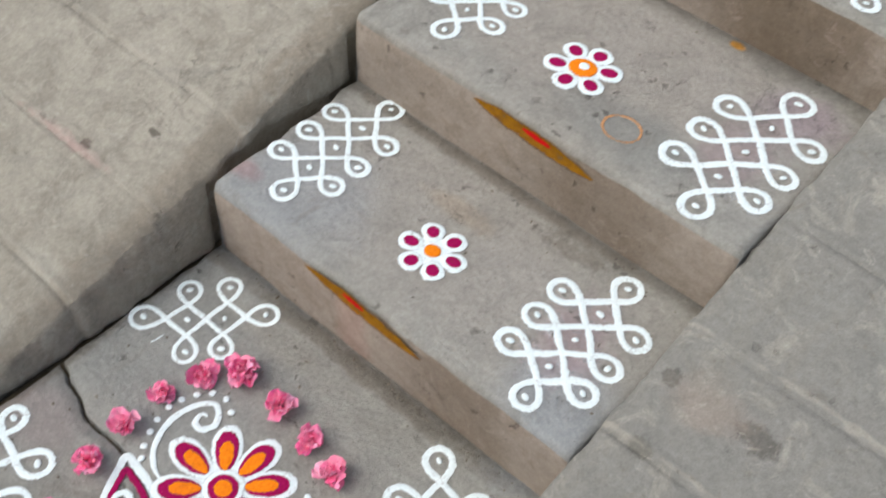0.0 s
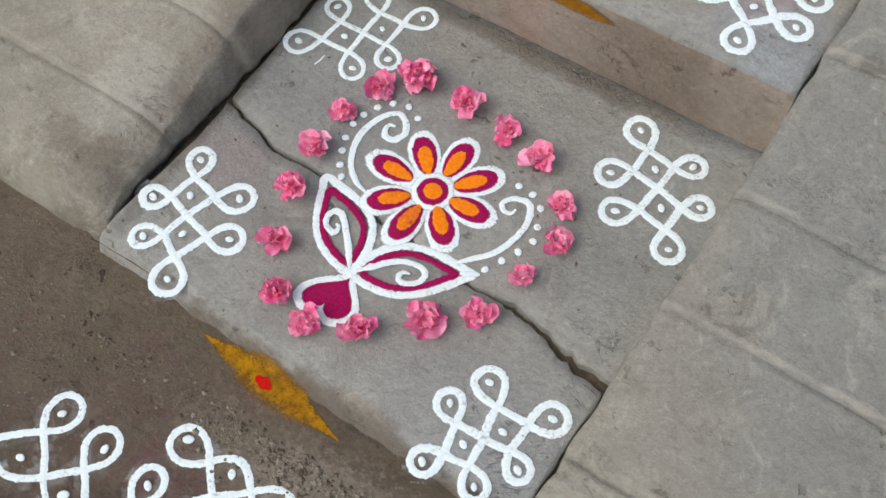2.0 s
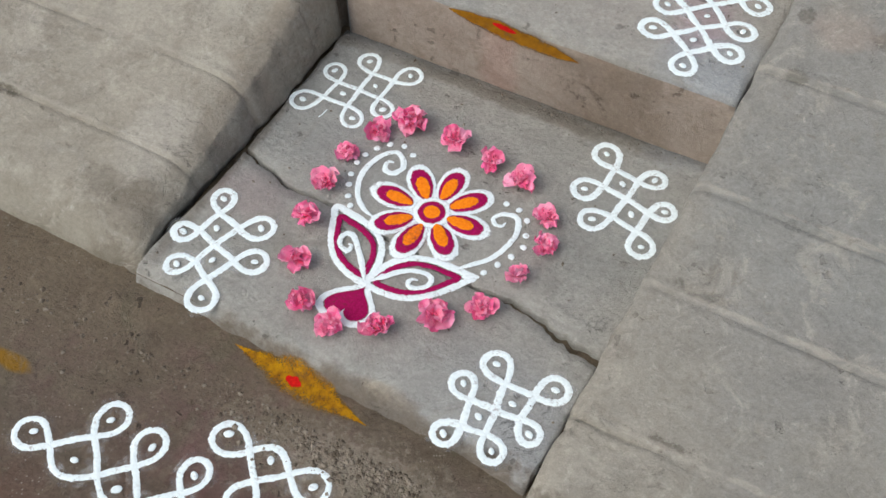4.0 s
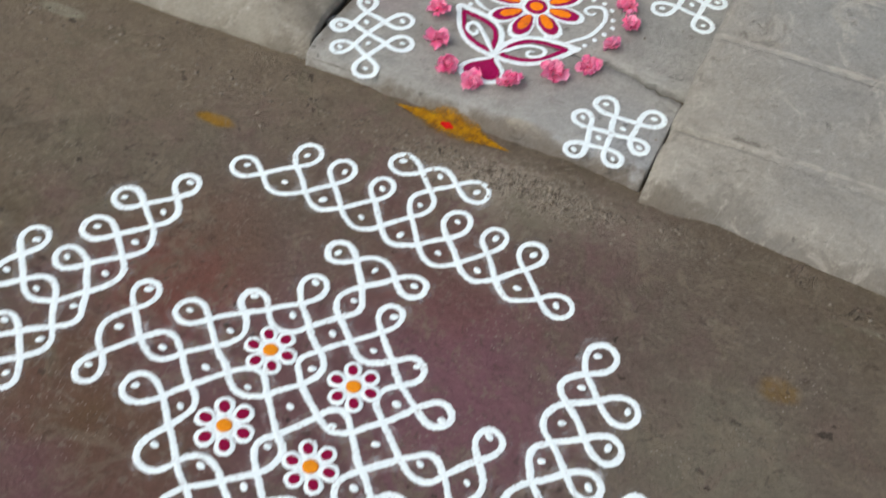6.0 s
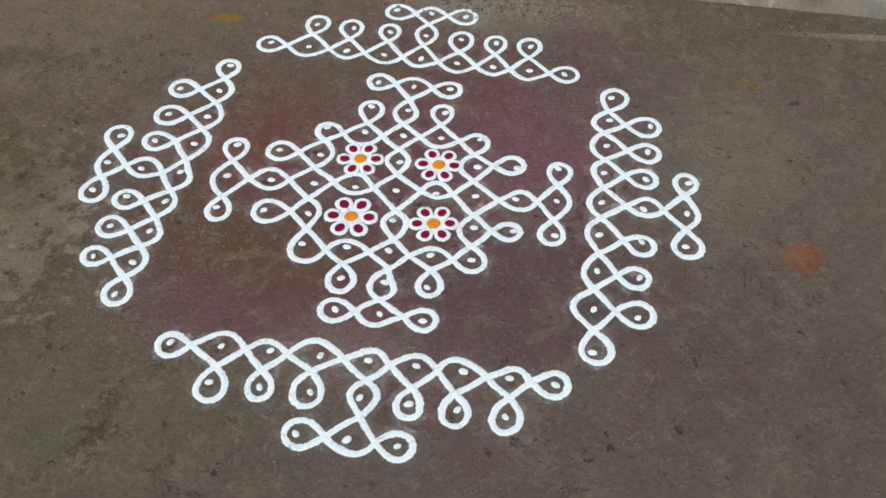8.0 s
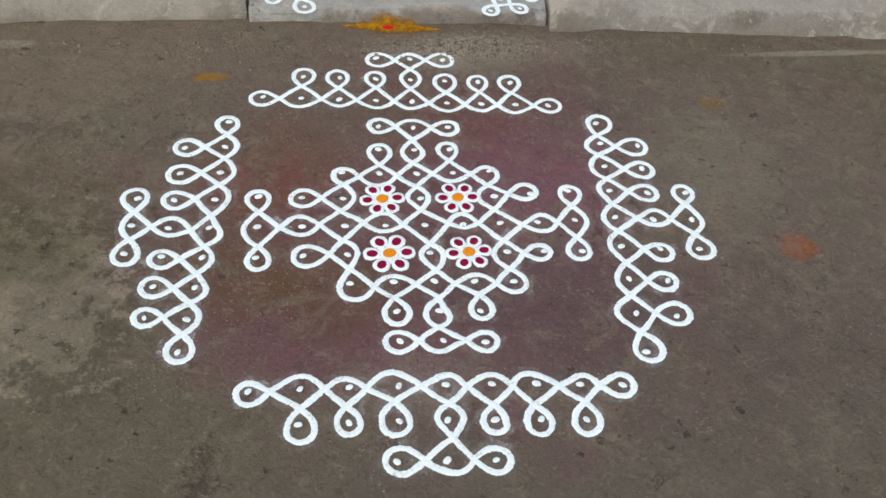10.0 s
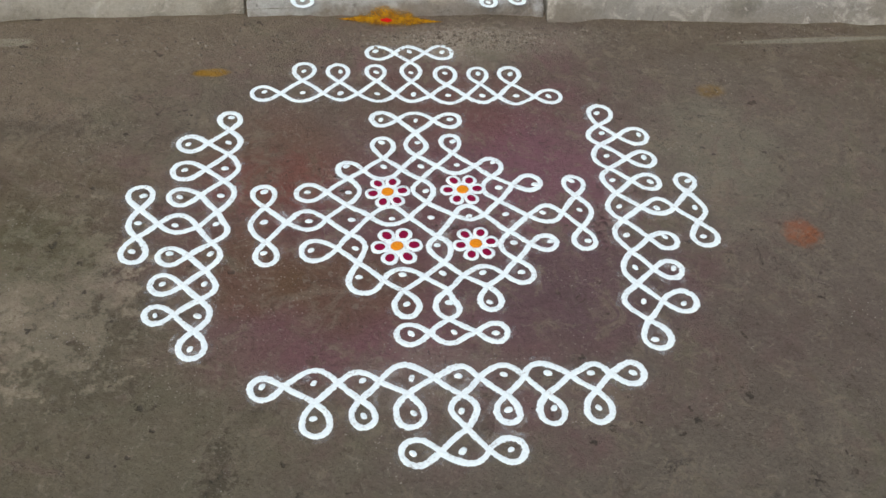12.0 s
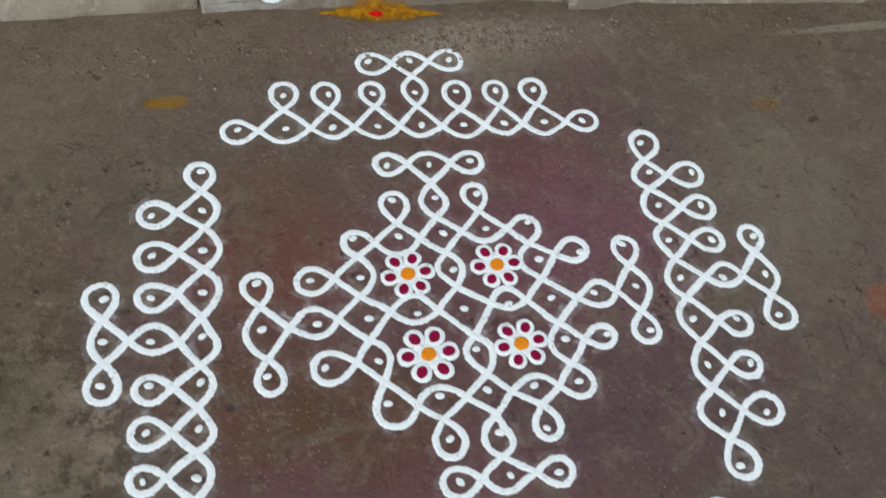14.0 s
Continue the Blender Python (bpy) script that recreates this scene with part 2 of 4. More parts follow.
M_RAMP = cement(
    "pale_ramp_cement", (0.322, 0.302, 0.248), (0.376, 0.358, 0.3), (0.238, 0.22, 0.182),
    [
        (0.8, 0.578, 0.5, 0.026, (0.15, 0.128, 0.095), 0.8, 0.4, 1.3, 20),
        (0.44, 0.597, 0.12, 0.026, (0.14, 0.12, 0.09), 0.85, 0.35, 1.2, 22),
        (0.52, 0.62, 0.05, 0.035, (0.179, 0.165, 0.134), 0.7, 0.35, 1.2, 34),
        (0.8, 1.45, 0.62, 0.8, (0.235, 0.238, 0.224), 0.85, 0.5, 0.5, 4),
        (0.437, 1.405, 0.013, 0.013, (0.125, 0.121, 0.107), 0.75, 0.25, 0.9, 60),
        (0.46, 1.31, 0.016, 0.014, (0.147, 0.142, 0.119), 0.7, 0.25, 0.9, 60),
        (0.575, 1.4, 0.03, 0.015, (0.105, 0.098, 0.086), 0.7, 0.3, 1.3, 50),
        (0.5, 0.742, 0.028, 0.007, (0.12, 0.108, 0.088), 0.7, 0.4, 2.4, 90),
        (0.465, 0.955, 0.038, 0.009, (0.12, 0.112, 0.094), 0.7, 0.5, 1.6, 70),
        (0.47, 1.02, 0.022, 0.09, (0.23, 0.222, 0.195), 0.6, 0.5, 1.0, 22),
        (0.83, 0.6, 0.04, 0.02, (0.125, 0.116, 0.091), 0.7, 0.4, 0.9, 40),
        (-0.7, 0.825, 0.028, 0.009, (0.105, 0.094, 0.070), 0.8, 0.25, 0.9, 60),
        (-0.44, 0.75, 0.05, 0.03, (0.210, 0.193, 0.156), 0.7, 0.4, 1.2, 30),
        (-0.44, 1.26, 0.012, 0.007, (0.105, 0.094, 0.076), 0.8, 0.25, 0.9, 60),
        (-0.52, 1.18, 0.012, 0.01, (0.125, 0.098, 0.086), 0.8, 0.25, 0.9, 60),
        (-0.4, 1.0, 0.06, 0.02, (0.440, 0.429, 0.365), 0.5, 0.5, 0.6, 20),
        # left foot: brown dirt, with the shadow of its end painted in
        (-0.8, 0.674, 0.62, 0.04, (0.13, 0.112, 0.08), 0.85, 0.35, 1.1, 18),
        # shaded inner corner of the left foot, painted as a dark wash
        (-0.37, 0.72, 0.05, 0.06, (0.17, 0.15, 0.115), 0.7, 0.45, 1.1, 20),
        (-0.345, 1.42, 0.03, 0.5, (0.29, 0.25, 0.195), 0.6, 0.5, 1.0, 22),
        (-0.56, 1.17, 0.09, 0.008, (0.46, 0.33, 0.3), 0.6, 0.5, 1.8, 30),
        (-0.41, 0.85, 0.05, 0.07, (0.43, 0.42, 0.37), 0.5, 0.45, 0.9, 16),
        (-0.6, 0.69, 0.3, 0.03, (0.42, 0.405, 0.34), 0.5, 0.5, 0.9, 12),
        (0.62, 1.1, 0.18, 0.14, (0.255, 0.262, 0.245), 0.6, 0.5, 0.9, 8),
        (0.95, 0.85, 0.16, 0.1, (0.27, 0.27, 0.245), 0.55, 0.5, 0.9, 8),
        (0.72, 1.62, 0.1, 0.09, (0.2, 0.21, 0.2), 0.5, 0.5, 0.9, 10),
        (0.5, 1.4, 0.05, 0.03, (0.36, 0.3, 0.25), 0.5, 0.5, 1.2, 20),
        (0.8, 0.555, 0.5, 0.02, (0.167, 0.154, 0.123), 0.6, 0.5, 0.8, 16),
    ] + [(0.95, y + 0.009, 0.56, 0.004, (0.45, 0.42, 0.36), 0.5, 0.5, 2.6, 30) for y in (0.728, 0.936, 1.1, 1.305, 1.472)]
    + [(-0.9, y + 0.009, 0.56, 0.004, (0.45, 0.42, 0.36), 0.35, 0.5, 2.6, 30) for y in (0.828, 0.988, 1.165, 1.345)], 0.35, 0.0,
    [(13.0, 0.53, 0.62, 0.42, (0.43, 0.41, 0.35)), (7.0, 0.53, 0.64, 0.4, (0.27, 0.26, 0.225)), (34.0, 0.59, 0.66, 0.45, (0.2, 0.18, 0.145)),
     (24.0, 0.6, 0.66, 0.5, (0.44, 0.42, 0.37))])
M_TREAD = cement(
    "grey_step_cement", (0.335, 0.333, 0.3), (0.39, 0.393, 0.362), (0.26, 0.257, 0.228),
    [
        (0.04, 1.43, 0.36, 0.16, (0.385, 0.367, 0.327), 0.8, 0.5, 0.6, 7),
        (0.04, 1.8, 0.36, 0.17, (0.385, 0.36, 0.318), 0.8, 0.5, 0.6, 7),
        (-0.22, 1.08, 0.2, 0.2, (0.3, 0.312, 0.3), 0.7, 0.5, 0.6, 6),
        # corner shade painted in: dark bands along two riser feet and the left ramp
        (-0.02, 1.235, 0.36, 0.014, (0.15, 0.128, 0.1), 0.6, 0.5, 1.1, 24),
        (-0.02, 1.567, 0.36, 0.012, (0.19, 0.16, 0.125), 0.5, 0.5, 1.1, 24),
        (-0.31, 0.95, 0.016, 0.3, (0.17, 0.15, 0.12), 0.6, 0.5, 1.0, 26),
        (-0.1, 1.19, 0.1, 0.03, (0.34, 0.325, 0.285), 0.5, 0.5, 0.8, 16),
        (0.27, 0.68, 0.16, 0.1, (0.347, 0.371, 0.382), 0.6, 0.5, 0.6, 8),
        (0.3, 1.05, 0.1, 0.1, (0.29, 0.3, 0.28), 0.6, 0.5, 0.6, 8),
        (0.12, 0.69, 0.12, 0.06, (0.412, 0.420, 0.382), 0.5, 0.5, 0.7, 12),
        (-0.25, 0.86, 0.06, 0.05, (0.347, 0.266, 0.269), 0.35, 0.5, 0.7, 20),
        (0.12, 0.655, 0.035, 0.012, (0.386, 0.280, 0.113), 0.4, 0.5, 0.6, 30),
        (0.34, 1.3, 0.07, 0.08, (0.334, 0.371, 0.396), 0.6, 0.5, 0.6, 14),
        (-0.2, 1.34, 0.12, 0.1, (0.334, 0.364, 0.382), 0.6, 0.5, 0.6, 10),
        (0.18, 1.66, 0.12, 0.05, (0.244, 0.259, 0.247), 0.6, 0.5, 0.6, 12),
        (0.02, 1.48, 0.06, 0.02, (0.399, 0.307, 0.198), 0.35, 0.5, 0.6, 20),
        (0.35, 1.88, 0.06, 0.05, (0.386, 0.280, 0.353), 0.4, 0.5, 0.7, 20),
        (0.291, 1.405, 0.05, 0.075, (0.36, 0.24, 0.28), 0.45, 0.5, 0.8, 26),
        (0.32, 1.75, 0.05, 0.08, (0.36, 0.25, 0.29), 0.4, 0.5, 0.8, 26),
        (-0.29, 1.31, 0.03, 0.02, (0.4, 0.2, 0.2), 0.4, 0.5, 0.8, 30),
        (0.19, 1.955, 0.014, 0.009, (0.643, 0.307, 0.029), 0.9, 0.3, 0.4, 40),
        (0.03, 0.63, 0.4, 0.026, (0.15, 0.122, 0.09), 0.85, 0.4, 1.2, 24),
        (0.19, 1.54, 0.05, 0.02, (0.17, 0.15, 0.12), 0.5, 0.5, 1.4, 30),
        (0.1, 0.76, 0.2, 0.09, (0.315, 0.31, 0.285), 0.5, 0.5, 0.8, 12),
    ], 0.6, 0.12, [(12.0, 0.54, 0.66, 0.4, (0.36, 0.355, 0.32)), (8.0, 0.55, 0.66, 0.4, (0.26, 0.25, 0.22)), (38.0, 0.6, 0.67, 0.4, (0.17, 0.155, 0.13))])
M_RISER = cement("washed_red_riser_cement", (0.352, 0.3, 0.25), (0.4, 0.348, 0.294), (0.271, 0.225, 0.178),
                 [(0.0, 1.25, 0.03, 0.05, (0.48, 0.28, 0.23), 0.28, 0.5, 0.8, 30),
                  (0.2, 1.57, 0.1, 0.5, (0.192, 0.148, 0.105), 0.6, 0.5, 0.7, 9),
                  (0.25, 1.96, 0.14, 0.02, (0.158, 0.118, 0.076), 0.7, 0.5, 0.7, 9)], 0.5, 0.0,
                 [(14.0, 0.53, 0.65, 0.45, (0.25, 0.205, 0.155)), (22.0, 0.56, 0.66, 0.35, (0.43, 0.36, 0.31))])
M_WALL = cement("lime_washed_wall", (0.5, 0.46, 0.4), (0.56, 0.52, 0.46), (0.42, 0.38, 0.33), (), 0.3)
M_WHITE = powder("white_rice_powder", (0.79, 0.885, 0.9), (0.7, 0.795, 0.81), 240, (0.38, 0.38, 0.37), 0.75)
M_MAGENTA = powder("magenta_powder", (0.36, 0.008, 0.1), (0.25, 0.006, 0.06), 240, (0.17, 0.03, 0.05))
M_MAROON = powder("maroon_powder", (0.26, 0.006, 0.05), (0.17, 0.005, 0.03), 240, (0.12, 0.02, 0.035))
M_AMBER = powder("amber_powder", (0.8, 0.3, 0.016), (0.6, 0.19, 0.01), 240)
M_ORANGE = powder("orange_powder", (0.9, 0.27, 0.012), (0.75, 0.18, 0.008), 240)
M_TURMERIC = powder("turmeric_paste", (0.42, 0.215, 0.006), (0.2, 0.085, 0.008), 48, (0.11, 0.07, 0.03), 1.1, 1.05)
M_TURMERIC_DARK = powder("dry_turmeric_paste", (0.3, 0.14, 0.008), (0.2, 0.085, 0.008), 60, (0.16, 0.1, 0.04), 0.7, 0.8)
M_RED = powder("vermilion_powder", (0.62, 0.012, 0.01), (0.4, 0.008, 0.006), 240)
M_MAGENTA_DUST = dust("magenta_powder_dust", (0.3, 0.008, 0.06), 0.8, 130)
M_DUST = dust("white_powder_dust", (0.76, 0.8, 0.8), 0.38)
M_RINGDUST = powder("faded_orange_powder", (0.62, 0.33, 0.16), (0.5, 0.27, 0.13), 240, None, 2.3, 1.0)


def petal_material():
    n = Nodes("pink_petal", 0.55)
    n.bsdf.inputs["Subsurface Weight"].default_value = 0.35
    n.bsdf.inputs["Subsurface Radius"].default_value = (0.006, 0.002, 0.002)
    info = n.t.nodes.new("ShaderNodeObjectInfo").outputs["Random"]
    streak = n.noise(90, 3, 0.6)
    c = n.mix(info, (0.95, 0.13, 0.36), (0.97, 0.4, 0.59))
    c = n.mix(n.ramp(streak, 0.42, 0.75, 0.0, 0.5), c, (0.98, 0.66, 0.74))
    n.bump(streak, 0.3, 0.001)
    thin, both = n.t.nodes.new("ShaderNodeBsdfTranslucent"), n.t.nodes.new("ShaderNodeMixShader")
    n.put(thin.inputs["Color"], c)
    both.inputs[0].default_value = 0.22
    n.t.links.new(n.bsdf.outputs[0], both.inputs[1])
    n.t.links.new(thin.outputs[0], both.inputs[2])
    n.t.links.new(both.outputs[0], n.t.nodes["Material Output"].inputs[0])
    return n.done(c)


M_PETAL = petal_material()
STEM = Nodes("brown_green_calyx", 0.7)
M_STEM = STEM.done(STEM.mix(STEM.noise(200), (0.1, 0.06, 0.03), (0.14, 0.13, 0.05)))
GRIT = Nodes("mixed_grit", 0.9)
M_GRIT = GRIT.done(GRIT.mix(GRIT.ramp(GRIT.noise(90, 2), 0.35, 0.65), (0.09, 0.072, 0.052), (0.24, 0.21, 0.165)))


# ---- mesh helpers ----
def mesh_object(name, bm, material, smooth=True):
    me = bpy.data.meshes.new(name)
    bmesh.ops.recalc_face_normals(bm, faces=bm.faces)
    bm.to_mesh(me)
    bm.free()
    for m in material if isinstance(material, (list, tuple)) else [material]:
        me.materials.append(m)
    if smooth:
        me.polygons.foreach_set("use_smooth", [True] * len(me.polygons))
    return new(name, me)


def part(name, bm, material, parent, label="", smooth=True):
    ob = mesh_object(name, bm, material, smooth)
    ob.parent = parent
    if label:
        ob["label"] = label
    return ob


def empty(name, x=0, y=0, z=0):
    ob = new(name)
    ob.empty_display_size = 0.02
    ob.matrix_world = pose(x, y, z)
    bpy.context.view_layer.update()
    return ob


def child_part(name, bm, material, parent, label="", smooth=True):
    """A part built in world places under a thing that stands elsewhere."""
    ob = part(name, bm, material, parent, label, smooth)
    p, m = parent, Matrix()
    while p:
        m = p.matrix_basis @ m
        p = p.parent
    ob.matrix_parent_inverse = m.inverted()
    return ob


def set_thick(bm, made, values, by_row=False):
    """How thick the powder lies, across each row or row by row."""
    layer = bm.verts.layers.float.get("thick") or bm.verts.layers.float.new("thick")
    for k, row in enumerate(made):
        for i, v in enumerate(row):
            v[layer] = values[k] if by_row else values[i]


def grid_mesh(bm, rows, material_index=0):
    """Faces between rows of equal length."""
    made = [[bm.verts.new(p) for p in row] for row in rows]
    for a, b in zip(made, made[1:]):
        for i in range(len(a) - 1):
            f = bm.faces.new((a[i], a[i + 1], b[i + 1], b[i]))
            f.material_index = material_index
    return made


def nz(x, y, z=0.0):
    return noise.noise(Vector((x, y, z)))


def smooth_path(points, step, closed=False):
    """Catmull-Rom through points, resampled evenly."""
    pts = [Vector((p[0], p[1])) for p in points]
    n, fine = len(pts), []
    for i in range(n if closed else n - 1):
        if closed:
            p0, p1, p2, p3 = (pts[(i + k) % n] for k in (-1, 0, 1, 2))
        else:
            p0, p1, p2, p3 = pts[max(i - 1, 0)], pts[i], pts[i + 1], pts[min(i + 2, n - 1)]
        for k in range(12):
            t = k / 12
            fine.append(0.5 * (2 * p1 + (p2 - p0) * t + (2 * p0 - 5 * p1 + 4 * p2 - p3) * t * t + (3 * p1 - p0 - 3 * p2 + p3) * t ** 3))
    fine.append(pts[0].copy() if closed else pts[-1])
    return resample(fine, step)


def resample(fine, step):
    lengths = [0.0]
    for a, b in zip(fine, fine[1:]):
        lengths.append(lengths[-1] + (b - a).length)
    count, out, k = max(2, round(lengths[-1] / step)), [], 0
    for i in range(count + 1):
        s = lengths[-1] * i / count
        while k < len(fine) - 2 and lengths[k + 1] < s:
            k += 1
        span = lengths[k + 1] - lengths[k]
        out.append(fine[k].lerp(fine[k + 1], (s - lengths[k]) / span if span > 0 else 0))
    return out


def stroke(bm, path, width, z, height=0.0018, closed=False, seed=0.0, taper=False, rough=1.0):
    """A hand-laid line of powder: a low mound whose edges waver."""
    rows, n = [], len(path)
    for i, p in enumerate(path):
        a, b = (path[i - 1] if i else (path[-2] if closed else p)), (path[i + 1] if i < n - 1 else (path[1] if closed else p))
        d = (b - a).normalized()
        side = Vector((-d.y, d.x))
        w = width * (1 + 0.22 * nz(p.x * 22, p.y * 22, seed) + 0.1 * nz(p.x * 70, p.y * 70, seed))
        if taper:
            w *= min(1.0, 0.35 + 6 * min(i, n - 1 - i) / n)
        l = w / 2 * (1 + 0.3 * rough * nz(p.x * 330, p.y * 330, seed + 7))
        r = w / 2 * (1 + 0.3 * rough * nz(p.x * 330, p.y * 330, seed + 13))
        lift = height * (1 + 0.3 * nz(p.x * 120, p.y * 120, seed))
        row = []
        for u, h in ((-1.1, 0.15), (-0.82, 0.75), (0, 1), (0.82, 0.75), (1.1, 0.15)):
            q = p + side * (u * (l if u < 0 else r))
            row.append((q.x, q.y, z + h * lift))
        rows.append(row)
    bm.verts.layers.float.get("thick") or bm.verts.layers.float.new("thick")
    set_thick(bm, grid_mesh(bm, rows), (0.0, 0.62, 1.0, 0.62, 0.0))


def blob(bm, outline, z, height, seed=0.0, rough=0.0012):
    """A filled patch of powder with a domed edge; outline: closed points, counted round."""
    c = sum((Vector(p) for p in outline), Vector((0, 0))) / len(outline)
    rings = []
    for f, h in ((1.04, 0.1), (0.88, 0.85), (0.6, 1.0)):
        ring = []
        for p in outline:
            q = c + (Vector(p) - c) * f
            if f > 0.9:
                q += Vector((nz(q.x * 240, q.y * 240, seed), nz(q.x * 240, q.y * 240, seed + 5))) * rough
            ring.append((q.x, q.y, z + h * height))
        rings.append(ring + [ring[0]])
    layer = bm.verts.layers.float.new("thick")
    made = grid_mesh(bm, rings)
    set_thick(bm, made, (0.05, 0.75, 1.0), True)
    top = bm.verts.new((c.x, c.y, z + height))
    top[layer] = 1.0
    for i in range(len(outline)):
        bm.faces.new((made[2][i], made[2][i + 1], top))
    bmesh.ops.remove_doubles(bm, verts=bm.verts, dist=1e-6)


def ellipse(cx, cy, rx, ry, turn=0.0, n=28, point=0.0):
    """An ellipse, or with point > 0 one that narrows towards its start."""
    out = []
    for k in range(n):
        a = 2 * math.pi * k / n
        x, y = rx * math.cos(a), ry * math.sin(a) * (1 + point * math.cos(a))
        out.append((cx + x * math.cos(turn) - y * math.sin(turn), cy + x * math.sin(turn) + y * math.cos(turn)))
    return out


# ---- line drawings that loop round dots ----
def strands(dots, edges, stretch=0.0, size=None):
    """The closed lines that cross between joined dots and loop round every dot; a larger size pushes its crossings away."""
    ring, size = {}, size or {}
    reach = lambda v, u: (dots[u] - dots[v]).length * size.get(v, 1.0) / (size.get(v, 1.0) + size.get(u, 1.0))
    for a, b in edges:
        ring.setdefault(a, []).append(b)
        ring.setdefault(b, []).append(a)
    angle = lambda v, u: math.atan2(dots[u].y - dots[v].y, dots[u].x - dots[v].x)
    for v in ring:
        ring[v].sort(key=lambda u: angle(v, u))
    nxt = {(v, u): ring[v][(i + 1) % len(ring[v])] for v in ring for i, u in enumerate(ring[v])}
    prv = {(v, w): u for (v, u), w in nxt.items()}

    def arc(v, u, w):
        a, b = angle(v, u), angle(v, w)
        sweep = (b - a) % (2 * math.pi)
        if sweep < 1e-6:
            sweep = 2 * math.pi
        ra, rb = reach(v, u), reach(v, w)
        base, pts = (ra + rb) / 2, []
        wob = 0.05 * nz(dots[v].x * 31, dots[v].y * 31, 3) + 0.02
        core = base * (0.57 if sweep < 4 else 0.7 if sweep < 5.5 else 0.57) * (1 + wob)
        n = max(6, round(sweep * 8))
        for i in range(n):
            f = sweep * i / n
            g = sweep - f
            if sweep < 2.2:
                p, q = Vector((ra, 0)), Vector((rb * math.cos(sweep), rb * math.sin(sweep)))
                pt = p.lerp(q, i / n)
                rr = pt.length * (1 + 0.03 * math.sin(math.pi * i / n))
                th = a + math.atan2(pt.y, pt.x)
            else:
                k = 1 / max(0.12, 1 - core / ra)
                if sweep > 6.2 and stretch:
                    core_f = core * (1 + stretch * abs(math.sin(a)) ** 4 * max(0.0, -math.cos(f)))
                else:
                    core_f = core
                rr = core_f + (ra - core) * math.exp(-k * f) + (rb - core) * math.exp(-k * g)
                th = a + f
            pts.append(dots[v] + Vector((math.cos(th), math.sin(th))) * rr)
        return pts

    todo, out = set(nxt), []
    while todo:
        v, u = min(todo)
        path, start = [], (v, u)
        forward = True
        while True:
            if forward:
                w = nxt[(v, u)]
                todo.discard((v, u))
                path += arc(v, u, w)
                v, u, forward = w, v, False
            else:
                w = prv[(v, u)]
                if (v, w) not in todo:
                    break
                todo.discard((v, w))
                path += list(reversed(arc(v, w, u)))[0:]
                v, u, forward = w, v, True
            if forward and (v, u) == start:
                break
            if forward and (v, u) not in todo:
                break
        out.append(path)
    return out


def draw_kolam(thing, dots, edges, z, width, dot_size, veil=0.0, stretch=0.0, stray=None):
    """The looped powder line and its dots, as parts of thing; stray: how far the hand's loops lie off their dots, in mm, and are larger, in %."""
    bm, bm2 = bmesh.new(), bmesh.new()
    stray = stray or {}
    middles = {n: p + Vector(stray.get(n, (0, 0, 0))[:2]) / 1000 for n, p in dots.items()}
    sizes = {n: math.exp(v[2] / 100) for n, v in stray.items()}
    for k, path in enumerate(strands(middles, edges, stretch, sizes)):
        pts = [p + Vector((nz(p.x * 26, p.y * 26, 1), nz(p.x * 26, p.y * 26, 9))) * width * 0.18 for p in path]
        pts.append(pts[0].copy())
        fine = smooth_path(pts, 0.0022)
        stroke(bm, fine, width * 0.91, z + 0.0002 * (k % 3), 0.0009, True, k * 3.1)
        if veil:
            stroke(bm2, fine[::4] + fine[-1:], width * veil, z + 0.0003, 0.0002, True, k * 5.3, False, 2.0)
    child_part("powder_line", bm, M_WHITE, thing)
    if veil:
        child_part("powder_haze", bm2, M_DUST, thing, "thin spilled white powder")
    else:
        bm2.free()
    for i, p in enumerate(dots.values()):
        a = 3.0 * nz(p.x * 13, p.y * 13, 4)
        s = dot_size * 1.18 * (1 + 0.3 * nz(p.x * 50, p.y * 50, 2))
        bm = bmesh.new()
        blob(bm, ellipse(p.x, p.y, s, s * 0.72, a, 14), z, 0.0022, i * 1.7)
        child_part("powder_dot", bm, M_WHITE, thing)


def rangoli_flower(thing, x, y, z, r, petals, turn, core_r, eye=False, heart=None, core=None):
    """A small powder flower: white petals with magenta hearts round an orange middle."""
    ob = empty("flower", x, y, z)
    ob.parent = thing
    ob.matrix_parent_inverse = thing.matrix_basis.inverted()

    def piece(name, outline, lift, h, material, label=""):
        bm = bmesh.new()
        blob(bm, outline, z + lift, h, x * 31 + y * 17)
        o = part(name, bm, material, ob, label)
        o.matrix_parent_inverse = ob.matrix_basis.inverted()

    piece("flower_ground", ellipse(x, y, r * 0.56, r * 0.56, 0, 24), 0, 0.0012, M_WHITE)
    for k in range(petals):
        a = turn + 2 * math.pi * k / petals + 0.12 * nz(x * 40, y * 40, k)
        s = 1 + 0.1 * nz(x * 40 + k, y * 40, 3)
        cx, cy = x + math.cos(a) * r * 0.66, y + math.sin(a) * r * 0.66
        piece("petal", ellipse(cx, cy, r * 0.36 * s, r * 0.34, a, 20, 0.15), 0.0003, 0.0018, M_WHITE)
        piece("petal_heart", ellipse(cx, cy, r * 0.23 * s, r * 0.19, a, 16), 0.0014, 0.0012, heart or M_MAGENTA, "dark magenta powder petal heart")
    piece("flower_middle", ellipse(x, y, core_r, core_r * 0.92, 0.4, 20), 0.0012, 0.0026, core or M_ORANGE, "orange powder middle")
    if eye:
        piece("flower_eye", ellipse(x, y + 0.002, core_r * 0.38, core_r * 0.38, 0, 12), 0.003, 0.0022, M_WHITE, "white powder eye")


